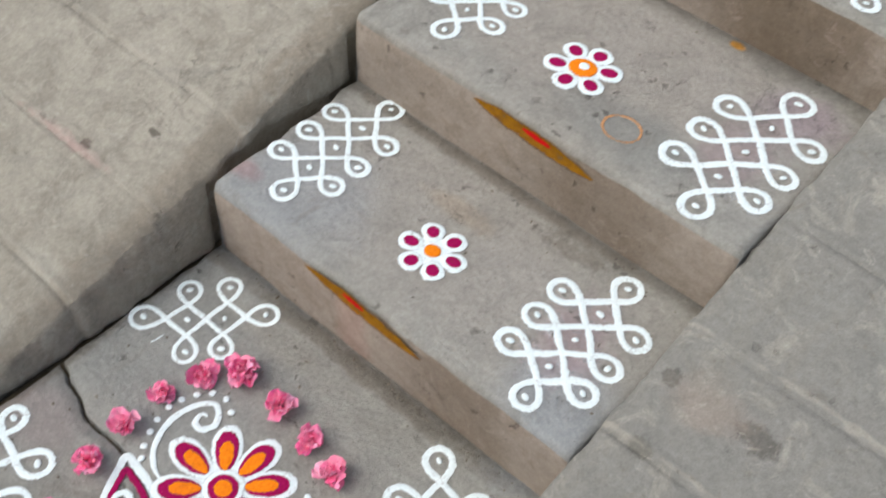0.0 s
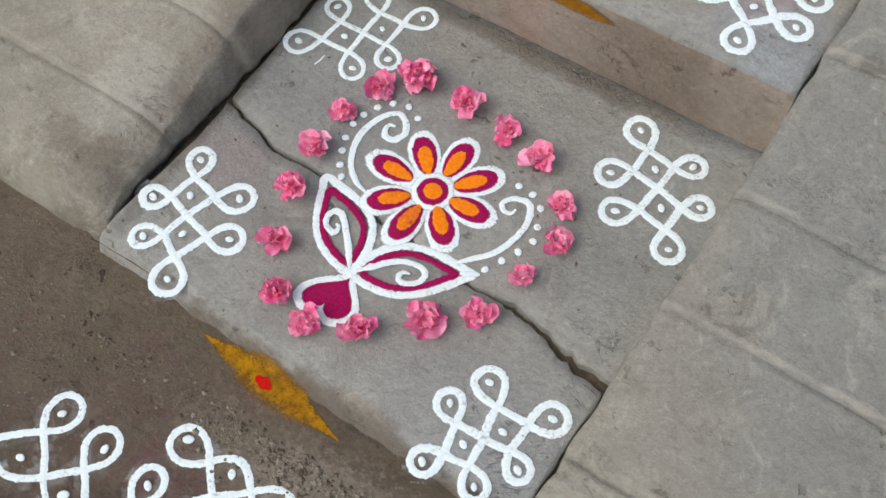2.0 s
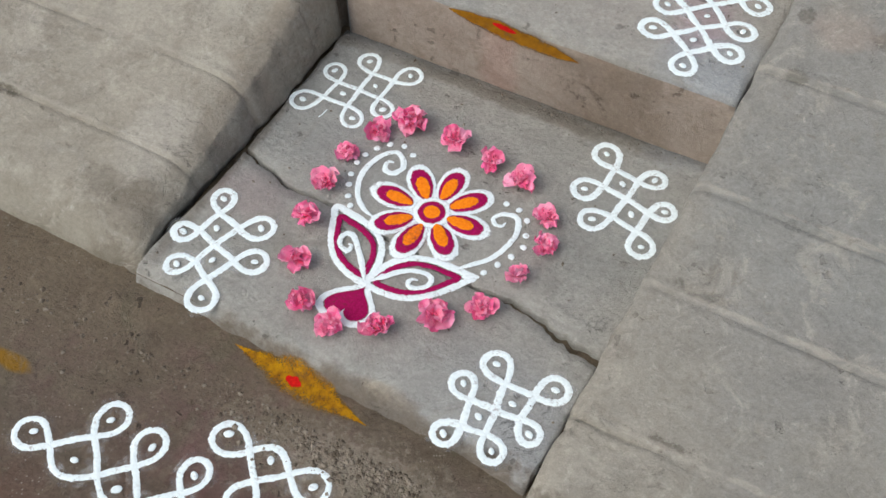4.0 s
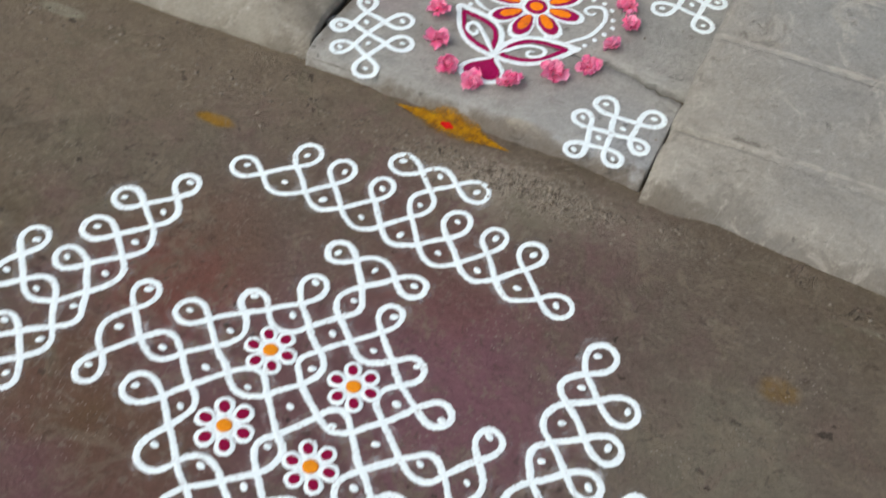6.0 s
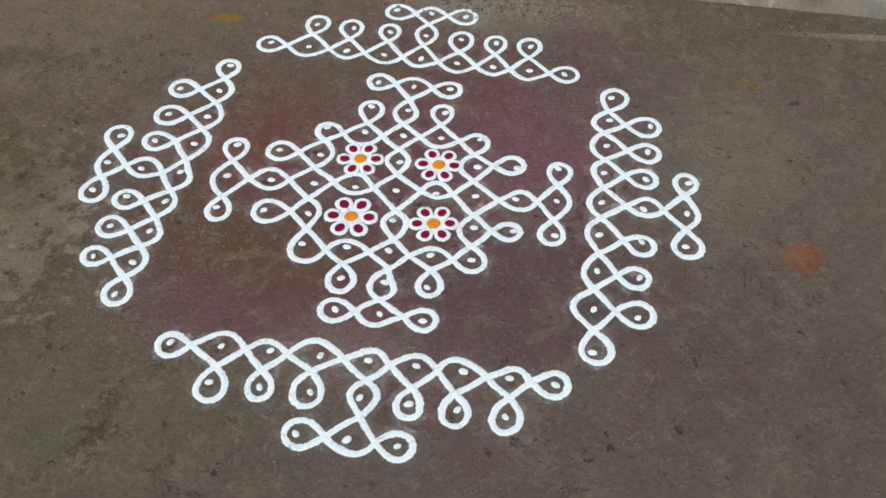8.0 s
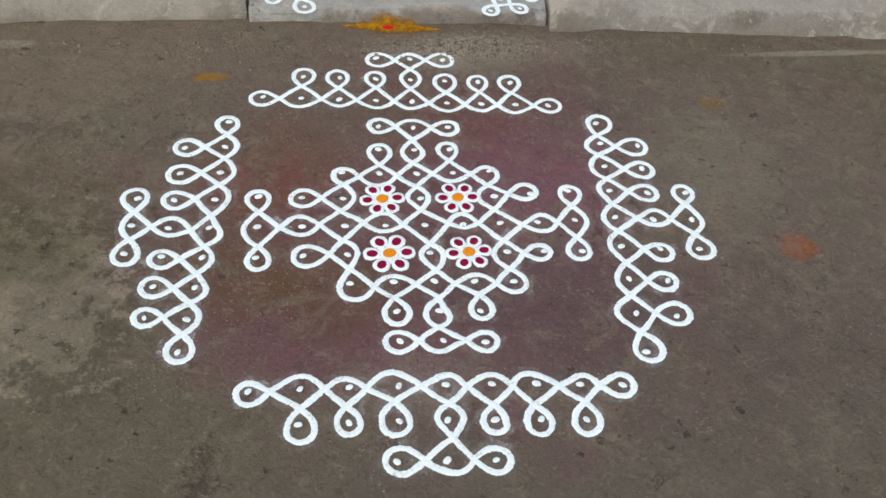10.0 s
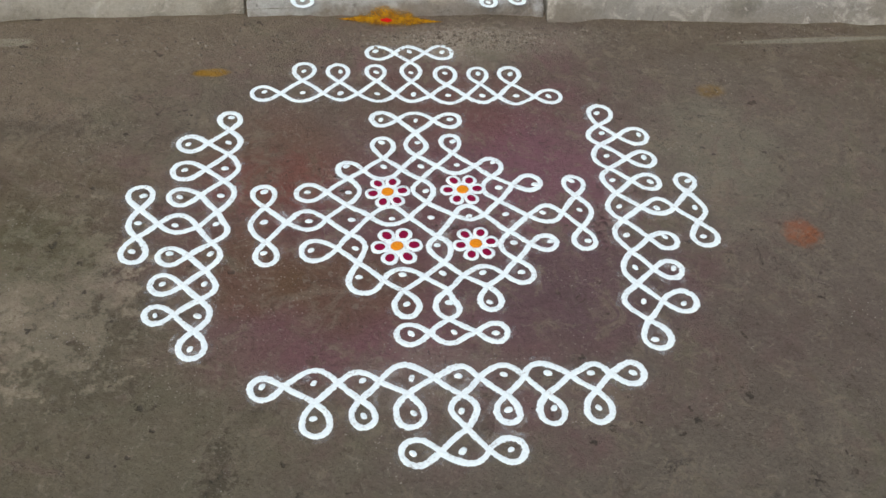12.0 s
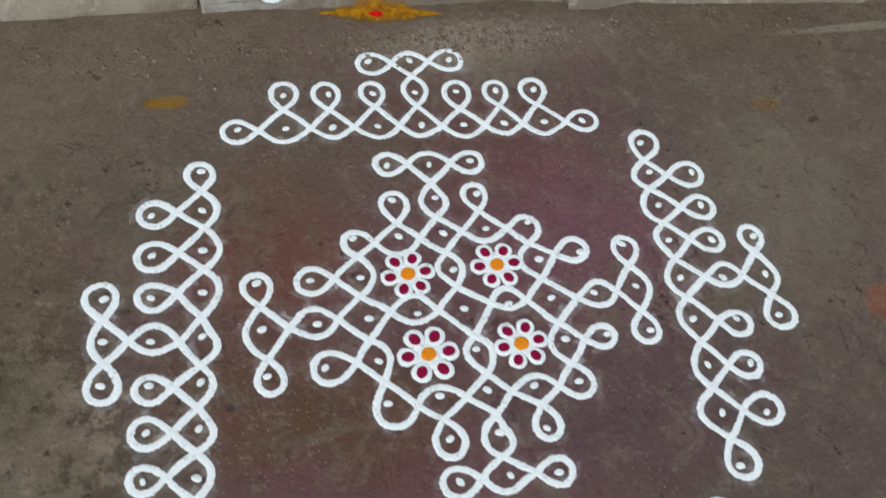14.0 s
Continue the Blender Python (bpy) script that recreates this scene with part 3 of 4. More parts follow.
# ---- yard, steps and ramps ----
def make_ground():
    """One sheet, finer near the steps, out to the horizon."""
    bm = bmesh.new()
    steps = [-2500, -300, -40, -8, -3] + [-1.6 + 0.1 * k for k in range(33)] + [3, 8, 40, 300, 2500]
    grid_mesh(bm, [[(x, y, 0.0) for x in steps] for y in steps])
    return tagged(mesh_object("ground", bm, M_GROUND), "worn brown cement yard stained with old colour powder", "ground", kind="structure")


make_ground()
Z1, Z2, Z3, Z4, Z5 = 0.03, 0.19, 0.336, 0.475, 0.61
XL = -0.325


def right_edge(y):
    return 0.359 + 0.061 * (y - 0.6)


def ramp_height(y, side=-1):
    more = 0.03 * min(1.0, max(0.0, (y - 1.2) / 0.4)) if side > 0 else 0.012 * min(1.0, max(0.0, (y - 1.2) / 0.4))
    return more + 0.05 + 0.19 * (y - 0.64) + 0.07 * (y - 0.64) ** 2


def make_ramp(name, side, label):
    """A cement wheel ramp beside the steps, with trowelled cross grooves, a worn arris and a ragged foot."""
    grooves = [0.828, 0.988, 1.165, 1.345, 1.545, 1.74, 1.94, 2.14] if side < 0 else [0.728, 0.936, 1.1, 1.305, 1.472, 1.665, 1.86, 2.06]
    ys = [0.0, 0.004, 0.012, 0.03, 0.055]
    y = 0.07
    while y < 1.82:
        ys.append(y)
        y += 0.0125
    rows = []
    foot = lambda x: (0.666 + 0.016 * nz(x * 9, 1) + 0.006 * nz(x * 40, 2)) if side < 0 else (0.597 - 0.085 * max(0, x - 0.55) ** 1.0 + 0.012 * nz(x * 9, 5) + 0.006 * nz(x * 40, 6))
    inner = lambda y: XL - 0.006 if side < 0 else right_edge(y)
    base = 0.666 if side < 0 else 0.6
    wide = [(base + v, "s") for v in ys]
    for g in grooves:
        wide += [(g + d, "g") for d in (-0.011, -0.0055, -0.0018, 0.0018, 0.0055, 0.011)]
    wide.sort()
    kept = []
    for v, kind in wide:
        if kind == "s" and any(abs(v - g) < 0.016 for g in grooves):
            continue
        kept.append((v, kind))
    out = [0.0, 0.003, 0.009, 0.018, 0.03, 0.05] + [0.05 + 0.03 * k for k in range(1, 28)] + [1.1, 1.4, 1.9]
    for v, kind in kept:
        row = []
        t = v - base
        for d in out:
            e = inner(v) + side * d
            f = foot(e) - base
            yy = v + f * max(0.0, 1 - t / 0.25)
            h = ramp_height(max(yy, base), side)
            toe = min(1.0, t / 0.05)
            h *= math.sin(toe * math.pi / 2) if toe > 0 else 0
            wear = 0.006 + 0.009 * max(0, nz(v * 7, side * 3)) + 0.005 * max(0, nz(v * 31, side * 5))
            fall = max(0.0, 1 - d / ((0.04 if side < 0 else 0.008) + 1.6 * wear)) ** 2
            h -= min(h * 0.6, fall * ((0.017 if side < 0 else 0.003) + wear))
            h += 0.0022 * nz(e * 5, yy * 5, 2) + 0.0014 * nz(e * 19, yy * 19, 3) + (0.004 * nz(yy * 45, d * 60, 4) if d < 0.035 else 0)
            if kind == "g":
                near = min(abs(v - g) for g in grooves)
                keep = min(1.0, max(0.12, 0.55 + 1.1 * nz(e * 4.5, v * 5, 8))) * (0.45 if side < 0 and v > 1.1 else 0.8)
                h += keep * (-0.005 if near < 0.004 else 0.0026 if near < 0.008 else 0.0)
                yy += 0.006 * nz(e * 4, v * 9, 4)
            row.append((e + (0.005 * nz(v * 26, side) + 0.003 * nz(v * 70, d * 40, side) if d < 0.035 else 0), yy, max(h, -0.004)))
        x0, top = row[0][0], row[0][2]
        tread = min(Z1 if v < 1.252 else Z2 if v < 1.578 else Z3 if v < 1.966 else Z4, top - 0.015) if side < 0 else top * 0.5
        lean = lambda z: x0 + (min(0.021, 0.26 * (top - z)) if side < 0 else 0.0) + side * 0.005 * nz(v * 24, z * 30, 3)
        gap = 0.016 if side < 0 else 0.0
        low = [(lean(z) - back, row[0][1], z) for z, back in ((top + 0.2 * (tread - top), 0), (top + 0.55 * (tread - top), 0), (tread + 0.004, 0), (tread - 0.006, 0.3 * gap), (tread - 0.02, gap))]
        row = [(lean(-0.03) - gap, row[0][1], min(-0.03, tread - 0.05))] + low[::-1] + row
        row.append((row[-1][0] + side * 0.01, row[-1][1], -0.03))
        rows.append(row)
    bm = bmesh.new()
    grid_mesh(bm, rows)
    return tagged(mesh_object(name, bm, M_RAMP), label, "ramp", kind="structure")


make_ramp("ramp_left", -1, "pale worn cement wheel ramp with cross grooves beside the steps")
make_ramp("ramp_right", 1, "pale worn cement wheel ramp with grooves and dark stains")

CRACK = [(-0.35, 0.945), (-0.313, 0.94), (-0.27, 0.926), (-0.245, 0.92), (-0.2, 0.903), (-0.143, 0.906), (-0.102, 0.905), (0.0, 0.885), (0.08, 0.878),
         (0.136, 0.87), (0.18, 0.871), (0.213, 0.872), (0.26, 0.865), (0.304, 0.848), (0.348, 0.842), (0.42, 0.838)]


def crack_y(x):
    for (x0, y0), (x1, y1) in zip(CRACK, CRACK[1:]):
        if x <= x1:
            return y0 + (y1 - y0) * (x - x0) / (x1 - x0) + 0.006 * nz(x * 60, 1) + 0.003 * nz(x * 160, 2)
    return CRACK[-1][1]


def front_y(x):
    """The foot of the lowest step's worn front."""
    return 0.645 - 0.045 * x + 0.011 * nz(x * 7, 2) + 0.004 * nz(x * 30, 3)


def front_z(f):
    for (a, za), (b, zb) in zip(FRONT, FRONT[1:]):
        if f <= b:
            return za + (zb - za) * (f - a) / (b - a)
    return Z1


FRONT = [(-9.0, -0.004), (-0.0061, -0.004), (0.0, 0.009), (0.006, 0.02), (0.014, 0.0265), (0.026, Z1), (9.0, Z1)]


def make_low_step():
    """The broad lowest step: two slabs parted by a crack, the front worn to a slope."""
    thing = tagged(empty("step_lowest", 0, 0.95, 0), "grey cement lowest step split by a long crack", "step", kind="structure")
    xs = [XL + 0.0185, XL + 0.0195] + [XL + 0.0265 + 0.0075 * k for k in range(96)]
    gap = lambda x: 0.0022 + 0.0028 * max(0, nz(x * 12, 4)) + (0.0025 if x > 0.2 else 0) + 0.035 * max(0, x - 0.24) + (0.001 if x < -0.1 else 0)
    rows = []
    for f in (-0.006, 0.0, 0.006, 0.014, 0.026, 0.045):
        rows.append([(x, front_y(x) + f + 0.002 * nz(x * 45, f * 50), front_z(f) + (0.0015 * nz(x * 30, f * 90, 5) if 0 < f < 0.02 else 0)) for x in xs])
    for k in range(1, 9):
        rows.append([(x, (front_y(x) + 0.045) * (1 - k / 9) + (crack_y(x) - gap(x)) * k / 9, Z1) for x in xs])
    rows.append([(x, crack_y(x) - gap(x) - 0.002, Z1 - 0.0005) for x in xs])
    rows.append([(x, crack_y(x) - gap(x), Z1 - 0.004) for x in xs])
    rows.append([(x, crack_y(x) - gap(x) + 0.0015, Z1 - 0.016) for x in xs])
    bm = bmesh.new()
    for row in grid_mesh(bm, rows):
        past = 0
        for v in row:
            edge = right_edge(v.co.y) - 0.006 - 0.004 * nz(v.co.y * 24, 6) - 0.002 * nz(v.co.y * 80, 7)
            if v.co.x > edge:
                past += 1
                v.co.x = edge + (0.0 if past == 1 else 0.0015)
                v.co.z -= 0.0 if past == 1 else 0.03
    for v in bm.verts:
        if v.co.x < XL + 0.021:
            v.co.x += 0.004 * nz(v.co.y * 40, 5) - 0.017 * min(1.0, max(0.0, (0.86 - v.co.y) / 0.16))
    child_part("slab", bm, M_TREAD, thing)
    rows = [[(x, crack_y(x) + gap(x) - 0.0015, Z1 - 0.016) for x in xs], [(x, crack_y(x) + gap(x), Z1 - 0.003) for x in xs],
            [(x, crack_y(x) + gap(x) + 0.002, Z1 + 0.0005) for x in xs]]
    for k in range(1, 12):
        rows.append([(x, crack_y(x) + gap(x) + 0.002 + (1.252 + 0.002 * nz(x * 30, 8) - crack_y(x)) * k / 11, Z1 + 0.0005) for x in xs])
    rows.append([(x, y + 0.001, z - 0.016) for x, y, z in rows[-1]])
    bm = bmesh.new()
    grid_mesh(bm, rows)
    for v in bm.verts:
        if v.co.x < XL + 0.019:
            v.co.z -= 0.02
        v.co.x += (0.006 * nz(v.co.y * 33, 5) + 0.003 * nz(v.co.y * 90, 6)) * (v.co.x < XL + 0.021)
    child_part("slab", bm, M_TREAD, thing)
    bm = bmesh.new()
    grid_mesh(bm, [[(x, 0.66 + 0.62 * k, Z1 - 0.015) for x in (-0.326, 0.4)] for k in range(2)])
    child_part("bedding", bm, M_GROUND, thing, "dark dirt in the crack", False)


make_low_step()


def make_step(y0, y1, z0, z1, label):
    """One step between the ramps: an uneven riser, a rounded worn nose and a tread."""
    xs = [k / 50 for k in range(51)]
    prof = [(0.006, z0 - 0.02), (0.005, z0), (0.003, z0 + 0.25 * (z1 - z0)), (0.0, z0 + 0.5 * (z1 - z0)), (-0.002, z1 - 0.03), (-0.001, z1 - 0.012), (0.003, z1 - 0.004), (0.01, z1)]
    prof += [(0.01 + (y1 - 0.004 - y0 - 0.01) * k / 8, z1) for k in range(1, 9)] + [(y1 - 0.003 - y0, z1 - 0.014), (y1 + 0.02 - y0, z1 - 0.015)]
    rows = []
    for i, (dy, z) in enumerate(prof):
        row = []
        for f in xs:
            y = y0 + dy
            lo = XL + 0.027 + 0.011 * nz(y * 21, z1 * 9) + 0.005 * nz(y * 70, z1 * 5)
            hi = right_edge(y) - 0.003 + 0.004 * nz(y * 26, z1 * 7) + 0.003 * nz(y * 80, z1 * 3)
            x = lo + (hi - lo) * f
            rough = 1.0 if i < 8 else 0.0
            chip = 0.006 * max(0, nz(x * 16, z1 * 40) - 0.1) if 3 < i < 8 else 0
            corner = 0.012 * max(0, 1 - (x - XL) / 0.03) if 1 < i < 9 else 0
            row.append((x, y + rough * (0.003 * nz(x * 8, z * 12, y0) + 0.0015 * nz(x * 40, z * 60, y0)) + chip + corner, z - chip * 0.6 + (0.0008 * nz(x * 12, y * 12) if i >= 8 else 0)))
        rows.append(row)
    bm = bmesh.new()
    made = grid_mesh(bm, rows)
    for a, row in zip(made, made[1:6]):
        for v in range(len(row) - 1):
            next(f for f in row[v].link_faces if a[v] in f.verts and row[v + 1] in f.verts).material_index = 1
    for k in (0, -1):
        low = [bm.verts.new((row[k].co.x, row[k].co.y, z0 - 0.03)) for row in made]
        for i in range(len(made) - 1):
            bm.faces.new((made[i][k], made[i + 1][k], low[i + 1], low[i]))
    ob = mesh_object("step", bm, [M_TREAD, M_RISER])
    return tagged(ob, label, "step", "flight of steps", "structure")


make_step(1.252, 1.592, Z1, Z2, "grey cement step with a turmeric-marked riser")
make_step(1.578, 1.98, Z2, Z3, "grey cement step with a washed reddish riser")
make_step(1.966, 2.3, Z3, Z4, "grey cement step with a dark damp riser")
make_step(2.29, 3.0, Z4, Z5, "grey cement step below the porch")


def make_porch():
    bm = bmesh.new()
    for lo, hi in (((-2.22, 2.46, -0.02), (2.4, 5.0, 0.6)),):
        v = [bm.verts.new((x, y, z)) for z in (lo[2], hi[2]) for y in (lo[1], hi[1]) for x in (lo[0], hi[0])]
        for q in ((0, 1, 3, 2), (4, 6, 7, 5), (0, 4, 5, 1), (1, 5, 7, 3), (3, 7, 6, 2), (2, 6, 4, 0)):
            bm.faces.new([v[i] for i in q])
    tagged(mesh_object("porch_floor", bm, M_TREAD, False), "plain grey cement porch above the steps", "porch", kind="structure")
    bm = bmesh.new()
    v = [bm.verts.new((x, y, z)) for z in (0.55, 3.6) for y in (4.6, 4.82) for x in (-2.2, 2.38)]
    for q in ((0, 1, 3, 2), (4, 6, 7, 5), (0, 4, 5, 1), (1, 5, 7, 3), (3, 7, 6, 2), (2, 6, 4, 0)):
        bm.faces.new([v[i] for i in q])
    tagged(mesh_object("wall_house", bm, M_WALL, False), "plain lime-washed house wall behind the porch", "wall", kind="structure")


make_porch()

# ---- the large yard drawing ----
U = 0.072


def warp(cx, cy):
    """From the drawing's dot lattice to the yard, with the hand's own drift."""
    def at(i, j):
        t = (1, i, j, i * i, i * j, j * j, i ** 3, i * i * j, i * j * j, j ** 3)
        return Vector((sum(a * b for a, b in zip(cx, t)), sum(a * b for a, b in zip(cy, t)))) * U
    return at


INNER = warp((0.0664, 1.0107, -0.0196, -0.0098, -0.0014, 0.0038, 0.0018, 0.0032, -0.0009, 0.0015),
             (-0.0354, -0.0315, 0.9768, 0.0045, 0.0028, 0.0018, 0.0004, 0.0077, -0.0024, -0.0014))
NORTH = warp((0.2369, 1.0928, -0.051, -0.0093, -0.0108, 0.0096), (0.0334, -0.1159, 0.9612, 0.0013, 0.0053, 0.0048))
WEST = warp((1.4066, 1.6609, 0.2157, 0.0577, 0.0177, -0.005), (1.1883, 0.412, 1.0868, 0.0418, 0.0164, 0.0057))
EAST = warp((0.5028, 0.8571, -0.0019, 0.0155, 0.0158, 0.0016), (1.969, -0.6169, 1.0215, 0.0433, 0.0026, -0.0196))
SOUTH = warp((-0.8385, 1.062, -0.3618, -0.0106, -0.0011, -0.0386), (-1.4052, -0.0381, 0.5592, -0.0053, 0.0033, -0.0352))


def lattice(nodes, place):
    return {n: place(*n) + Vector((nz(n[0] * 3.1, n[1] * 2.7, 1), nz(n[0] * 3.1, n[1] * 2.7, 6))) * 0.0015 for n in nodes}


def turned(edges, k):
    r = lambda p: {0: p, 1: (-p[1], p[0]), 2: (-p[0], -p[1]), 3: (p[1], -p[0])}[k]
    return [(r(a), r(b)) for a, b in edges]


ARM = [((0, 0), (0, 1)), ((0, 1), (0, 2)), ((0, 2), (0, 3)), ((0, 3), (0, 4)), ((-1, 4), (0, 4)), ((0, 4), (1, 4)), ((-2, 2), (-1, 2)), ((-1, 2), (0, 2)),
       ((0, 2), (1, 2)), ((1, 2), (2, 2)), ((-1, 2), (-1, 3)), ((1, 2), (1, 3))]
BORDER = [((i, 5), (i + 1, 5)) for i in range(-4, 4)] + [((i, 5), (i, 6)) for i in range(-3, 4)] + [((0, 6), (0, 7)), ((-1, 7), (0, 7)), ((0, 7), (1, 7))]


# how far the hand's loops lie off their dots (mm east, mm north) and how much larger they are (%)
STRAY_NORTH = {(-4, 5): (-4, -4, 0), (-3, 5): (-4, 0, 15), (-3, 6): (1, 4, 3), (-2, 5): (1, 2, -7), (-2, 6): (-5, 1, -9), (-1, 5): (3, 0, 10), (-1, 6): (-1, 2, -16),
    (-1, 7): (3, -6, 10), (0, 5): (-4, 0, 11), (0, 6): (1, 6, -6), (0, 7): (-2, -3, -8), (1, 5): (0, -3, 9), (1, 6): (0, -2, 2), (1, 7): (-1, 0, -3),
    (2, 5): (0, -1, 3), (2, 6): (-1, -1, -19), (3, 5): (-3, -2, 13), (3, 6): (-3, 1, -3), (4, 5): (6, 0, -5)}
STRAY_WEST = {(-7, -1): (3, -4, 14), (-7, 0): (4, -4, -6), (-7, 1): (-6, 3, -12), (-6, -3): (0, 1, -20), (-6, -2): (-1, 0, -3), (-6, -1): (-1, -7, -1), (-6, 0): (7, 4, 10),
    (-6, 1): (1, 0, -4), (-6, 2): (0, -2, 3), (-6, 3): (3, 1, -4), (-5, -4): (2, 2, -8), (-5, -3): (-1, 7, 3), (-5, -2): (-1, -5, 3), (-5, -1): (-3, -2, 3),
    (-5, 0): (-3, -16, 2), (-5, 1): (0, 6, -1), (-5, 2): (4, 4, 6), (-5, 3): (2, 2, 6), (-5, 4): (-3, -5, 8)}
STRAY_SOUTH = {(-4, -5): (0, -5, -27), (-3, -6): (4, -6, 3), (-3, -5): (0, 0, 4), (-2, -6): (-1, 1, -22), (-2, -5): (-7, -3, -13), (-1, -7): (5, 1, -26), (-1, -6): (-6, 2, 30),
    (-1, -5): (-11, 0, 8), (0, -7): (14, 1, -6), (0, -6): (4, 4, -14), (0, -5): (4, -3, 7), (1, -7): (1, 0, 26), (1, -6): (0, -2, 18), (1, -5): (-1, -4, 37),
    (2, -6): (-4, -4, -13), (2, -5): (-16, -4, -4), (3, -6): (1, -1, -17), (3, -5): (6, -3, -27), (4, -5): (-1, 0, 2)}
STRAY_EAST = {(5, -4): (7, 4, -24), (5, -3): (-8, 5, -6), (5, -2): (2, -1, -1), (5, -1): (3, 6, 17), (5, 0): (-1, -4, 3), (5, 1): (2, 6, 11), (5, 2): (-5, -2, 25),
    (5, 3): (-12, -7, -9), (5, 4): (7, 0, 7), (6, -3): (2, 6, -12), (6, -2): (-5, -1, 7), (6, -1): (1, -9, 1), (6, 0): (7, 6, -16), (6, 1): (-2, 0, 8),
    (6, 2): (0, -4, 6), (6, 3): (-7, -3, -16), (7, -1): (4, -1, 18), (7, 0): (-5, -3, 8), (7, 1): (-6, 1, -29)}
STRAY_UPPER = {(-4, 1): (-1, -7, -23), (-3, 1): (1, -1, 11), (-2, 1): (0, 4, 21), (-2, 2): (3, -9, -8), (-1, 2): (-2, -12, 15), (-1, 3): (2, -9, 9), (-1, 4): (1, 3, 3),
    (0, 1): (-5, 4, -11), (0, 2): (-7, 0, 9), (0, 3): (-4, -8, 6), (0, 4): (-2, 2, 7), (1, 2): (-4, 0, 1), (1, 3): (-6, -2, -3), (1, 4): (0, -2, -7),
    (2, 1): (-11, 0, -5), (2, 2): (-7, -11, -17), (3, 1): (-9, 6, -18), (4, 1): (3, -9, -11)}
STRAY_LOWER = {(-4, -1): (4, -7, -8), (-3, -1): (6, -2, 12), (-2, -2): (9, -10, -16), (-2, -1): (-4, 7, -23), (-1, -4): (-4, -1, 16), (-1, -3): (-1, -5, -2), (-1, -2): (-4, -9, -25),
    (0, -4): (-9, 2, 5), (0, -3): (-3, -11, -7), (0, -2): (8, -5, -30), (0, -1): (4, -5, -4), (1, -4): (1, 2, -27), (1, -3): (4, 4, 28), (1, -2): (4, -7, 5),
    (2, -2): (0, -2, -2), (2, -1): (-3, -6, 13), (3, -1): (-7, -2, 9), (4, -1): (-6, 3, -9)}
STRAY_CROSS = {(-4, 0): (2, -9, 12), (-3, 0): (-2, 4, 20), (-2, 0): (-12, 5, 17), (-1, 0): (-2, 10, 5), (0, 0): (2, -9, 23), (1, 0): (1, 10, -22), (2, 0): (-1, -9, 11),
    (3, 0): (10, -2, 4), (4, 0): (-2, -2, 11)}


def yard_drawing(label, edges, place, width, stretch, stray):
    nodes = sorted({n for e in edges for n in e})
    dots = lattice(nodes, place)
    c = sum(dots.values(), Vector((0, 0))) / len(dots)
    thing = tagged(empty("kolam_drawing", c.x, c.y, 0), label, "floor drawing", "kolam in the yard")
    draw_kolam(thing, dots, edges, 0.0005, width, 0.0062, 2.1, stretch, stray)
    return thing


middle = yard_drawing("large white powder loop drawing on brown cement with four flowers", [e for k in range(4) for e in turned(ARM, k)], INNER, 0.0122, 0.1,
                      {**STRAY_UPPER, **STRAY_LOWER, **STRAY_CROSS})
for i, j, turn in ((-1, 1, 0.06), (1, 1, -0.04), (-1, -1, 0.02), (1, -1, 0.08)):
    p = INNER(i, j)
    rangoli_flower(middle, p.x, p.y, 0.0005, 0.0435 if (i, j) != (-1, -1) else 0.048, 6, turn, 0.0124, False, M_MAROON, M_AMBER)
for k, place, side, stray in ((0, NORTH, "step side", STRAY_NORTH), (1, WEST, "long side", STRAY_WEST), (2, SOUTH, "outer side", STRAY_SOUTH), (3, EAST, "long side", STRAY_EAST)):
    yard_drawing("white powder border of loops round dots, " + side + " of yard drawing", turned(BORDER, k), place, 0.0126 if k != 0 else 0.0112, (0.15, 0.0, 0.25, 0.0)[k], stray)


# ---- drawings on the steps ----
def chain_motif(label, dots, edges, z, width, dot=0.0055):
    dots = {i: Vector(p) for i, p in enumerate(dots)}
    c = sum(dots.values(), Vector((0, 0))) / len(dots)
    thing = tagged(empty("kolam_motif", c.x, c.y, z), label, "floor drawing", "small motifs on the steps")
    draw_kolam(thing, dots, edges, z, width, dot, 1.7)


PAIR = [(0, 1), (0, 2), (0, 3), (0, 4), (1, 5), (1, 6), (1, 7)]
for dots, width in (
        ([(-0.254, 0.78), (-0.225, 0.727), (-0.278, 0.833), (-0.297, 0.751), (-0.192, 0.812), (-0.269, 0.696), (-0.165, 0.754), (-0.199, 0.663)], 0.0122),
        ([(0.287, 0.721), (0.254, 0.682), (0.331, 0.768), (0.24, 0.767), (0.327, 0.69), (0.212, 0.718), (0.293, 0.644), (0.223, 0.637)], 0.0122),
        ([(0.273, 1.154), (0.308, 1.104), (0.226, 1.201), (0.223, 1.117), (0.316, 1.185), (0.257, 1.067), (0.353, 1.132), (0.345, 1.052)], 0.0122),
        ([(-0.229, 1.118), (-0.188, 1.159), (-0.283, 1.075), (-0.27, 1.159), (-0.185, 1.076), (-0.227, 1.206), (-0.149, 1.117), (-0.146, 1.208)], 0.0095)):
    chain_motif("white rice powder loop motif in a corner of the lowest step", dots, PAIR, Z1 + 0.001, width)


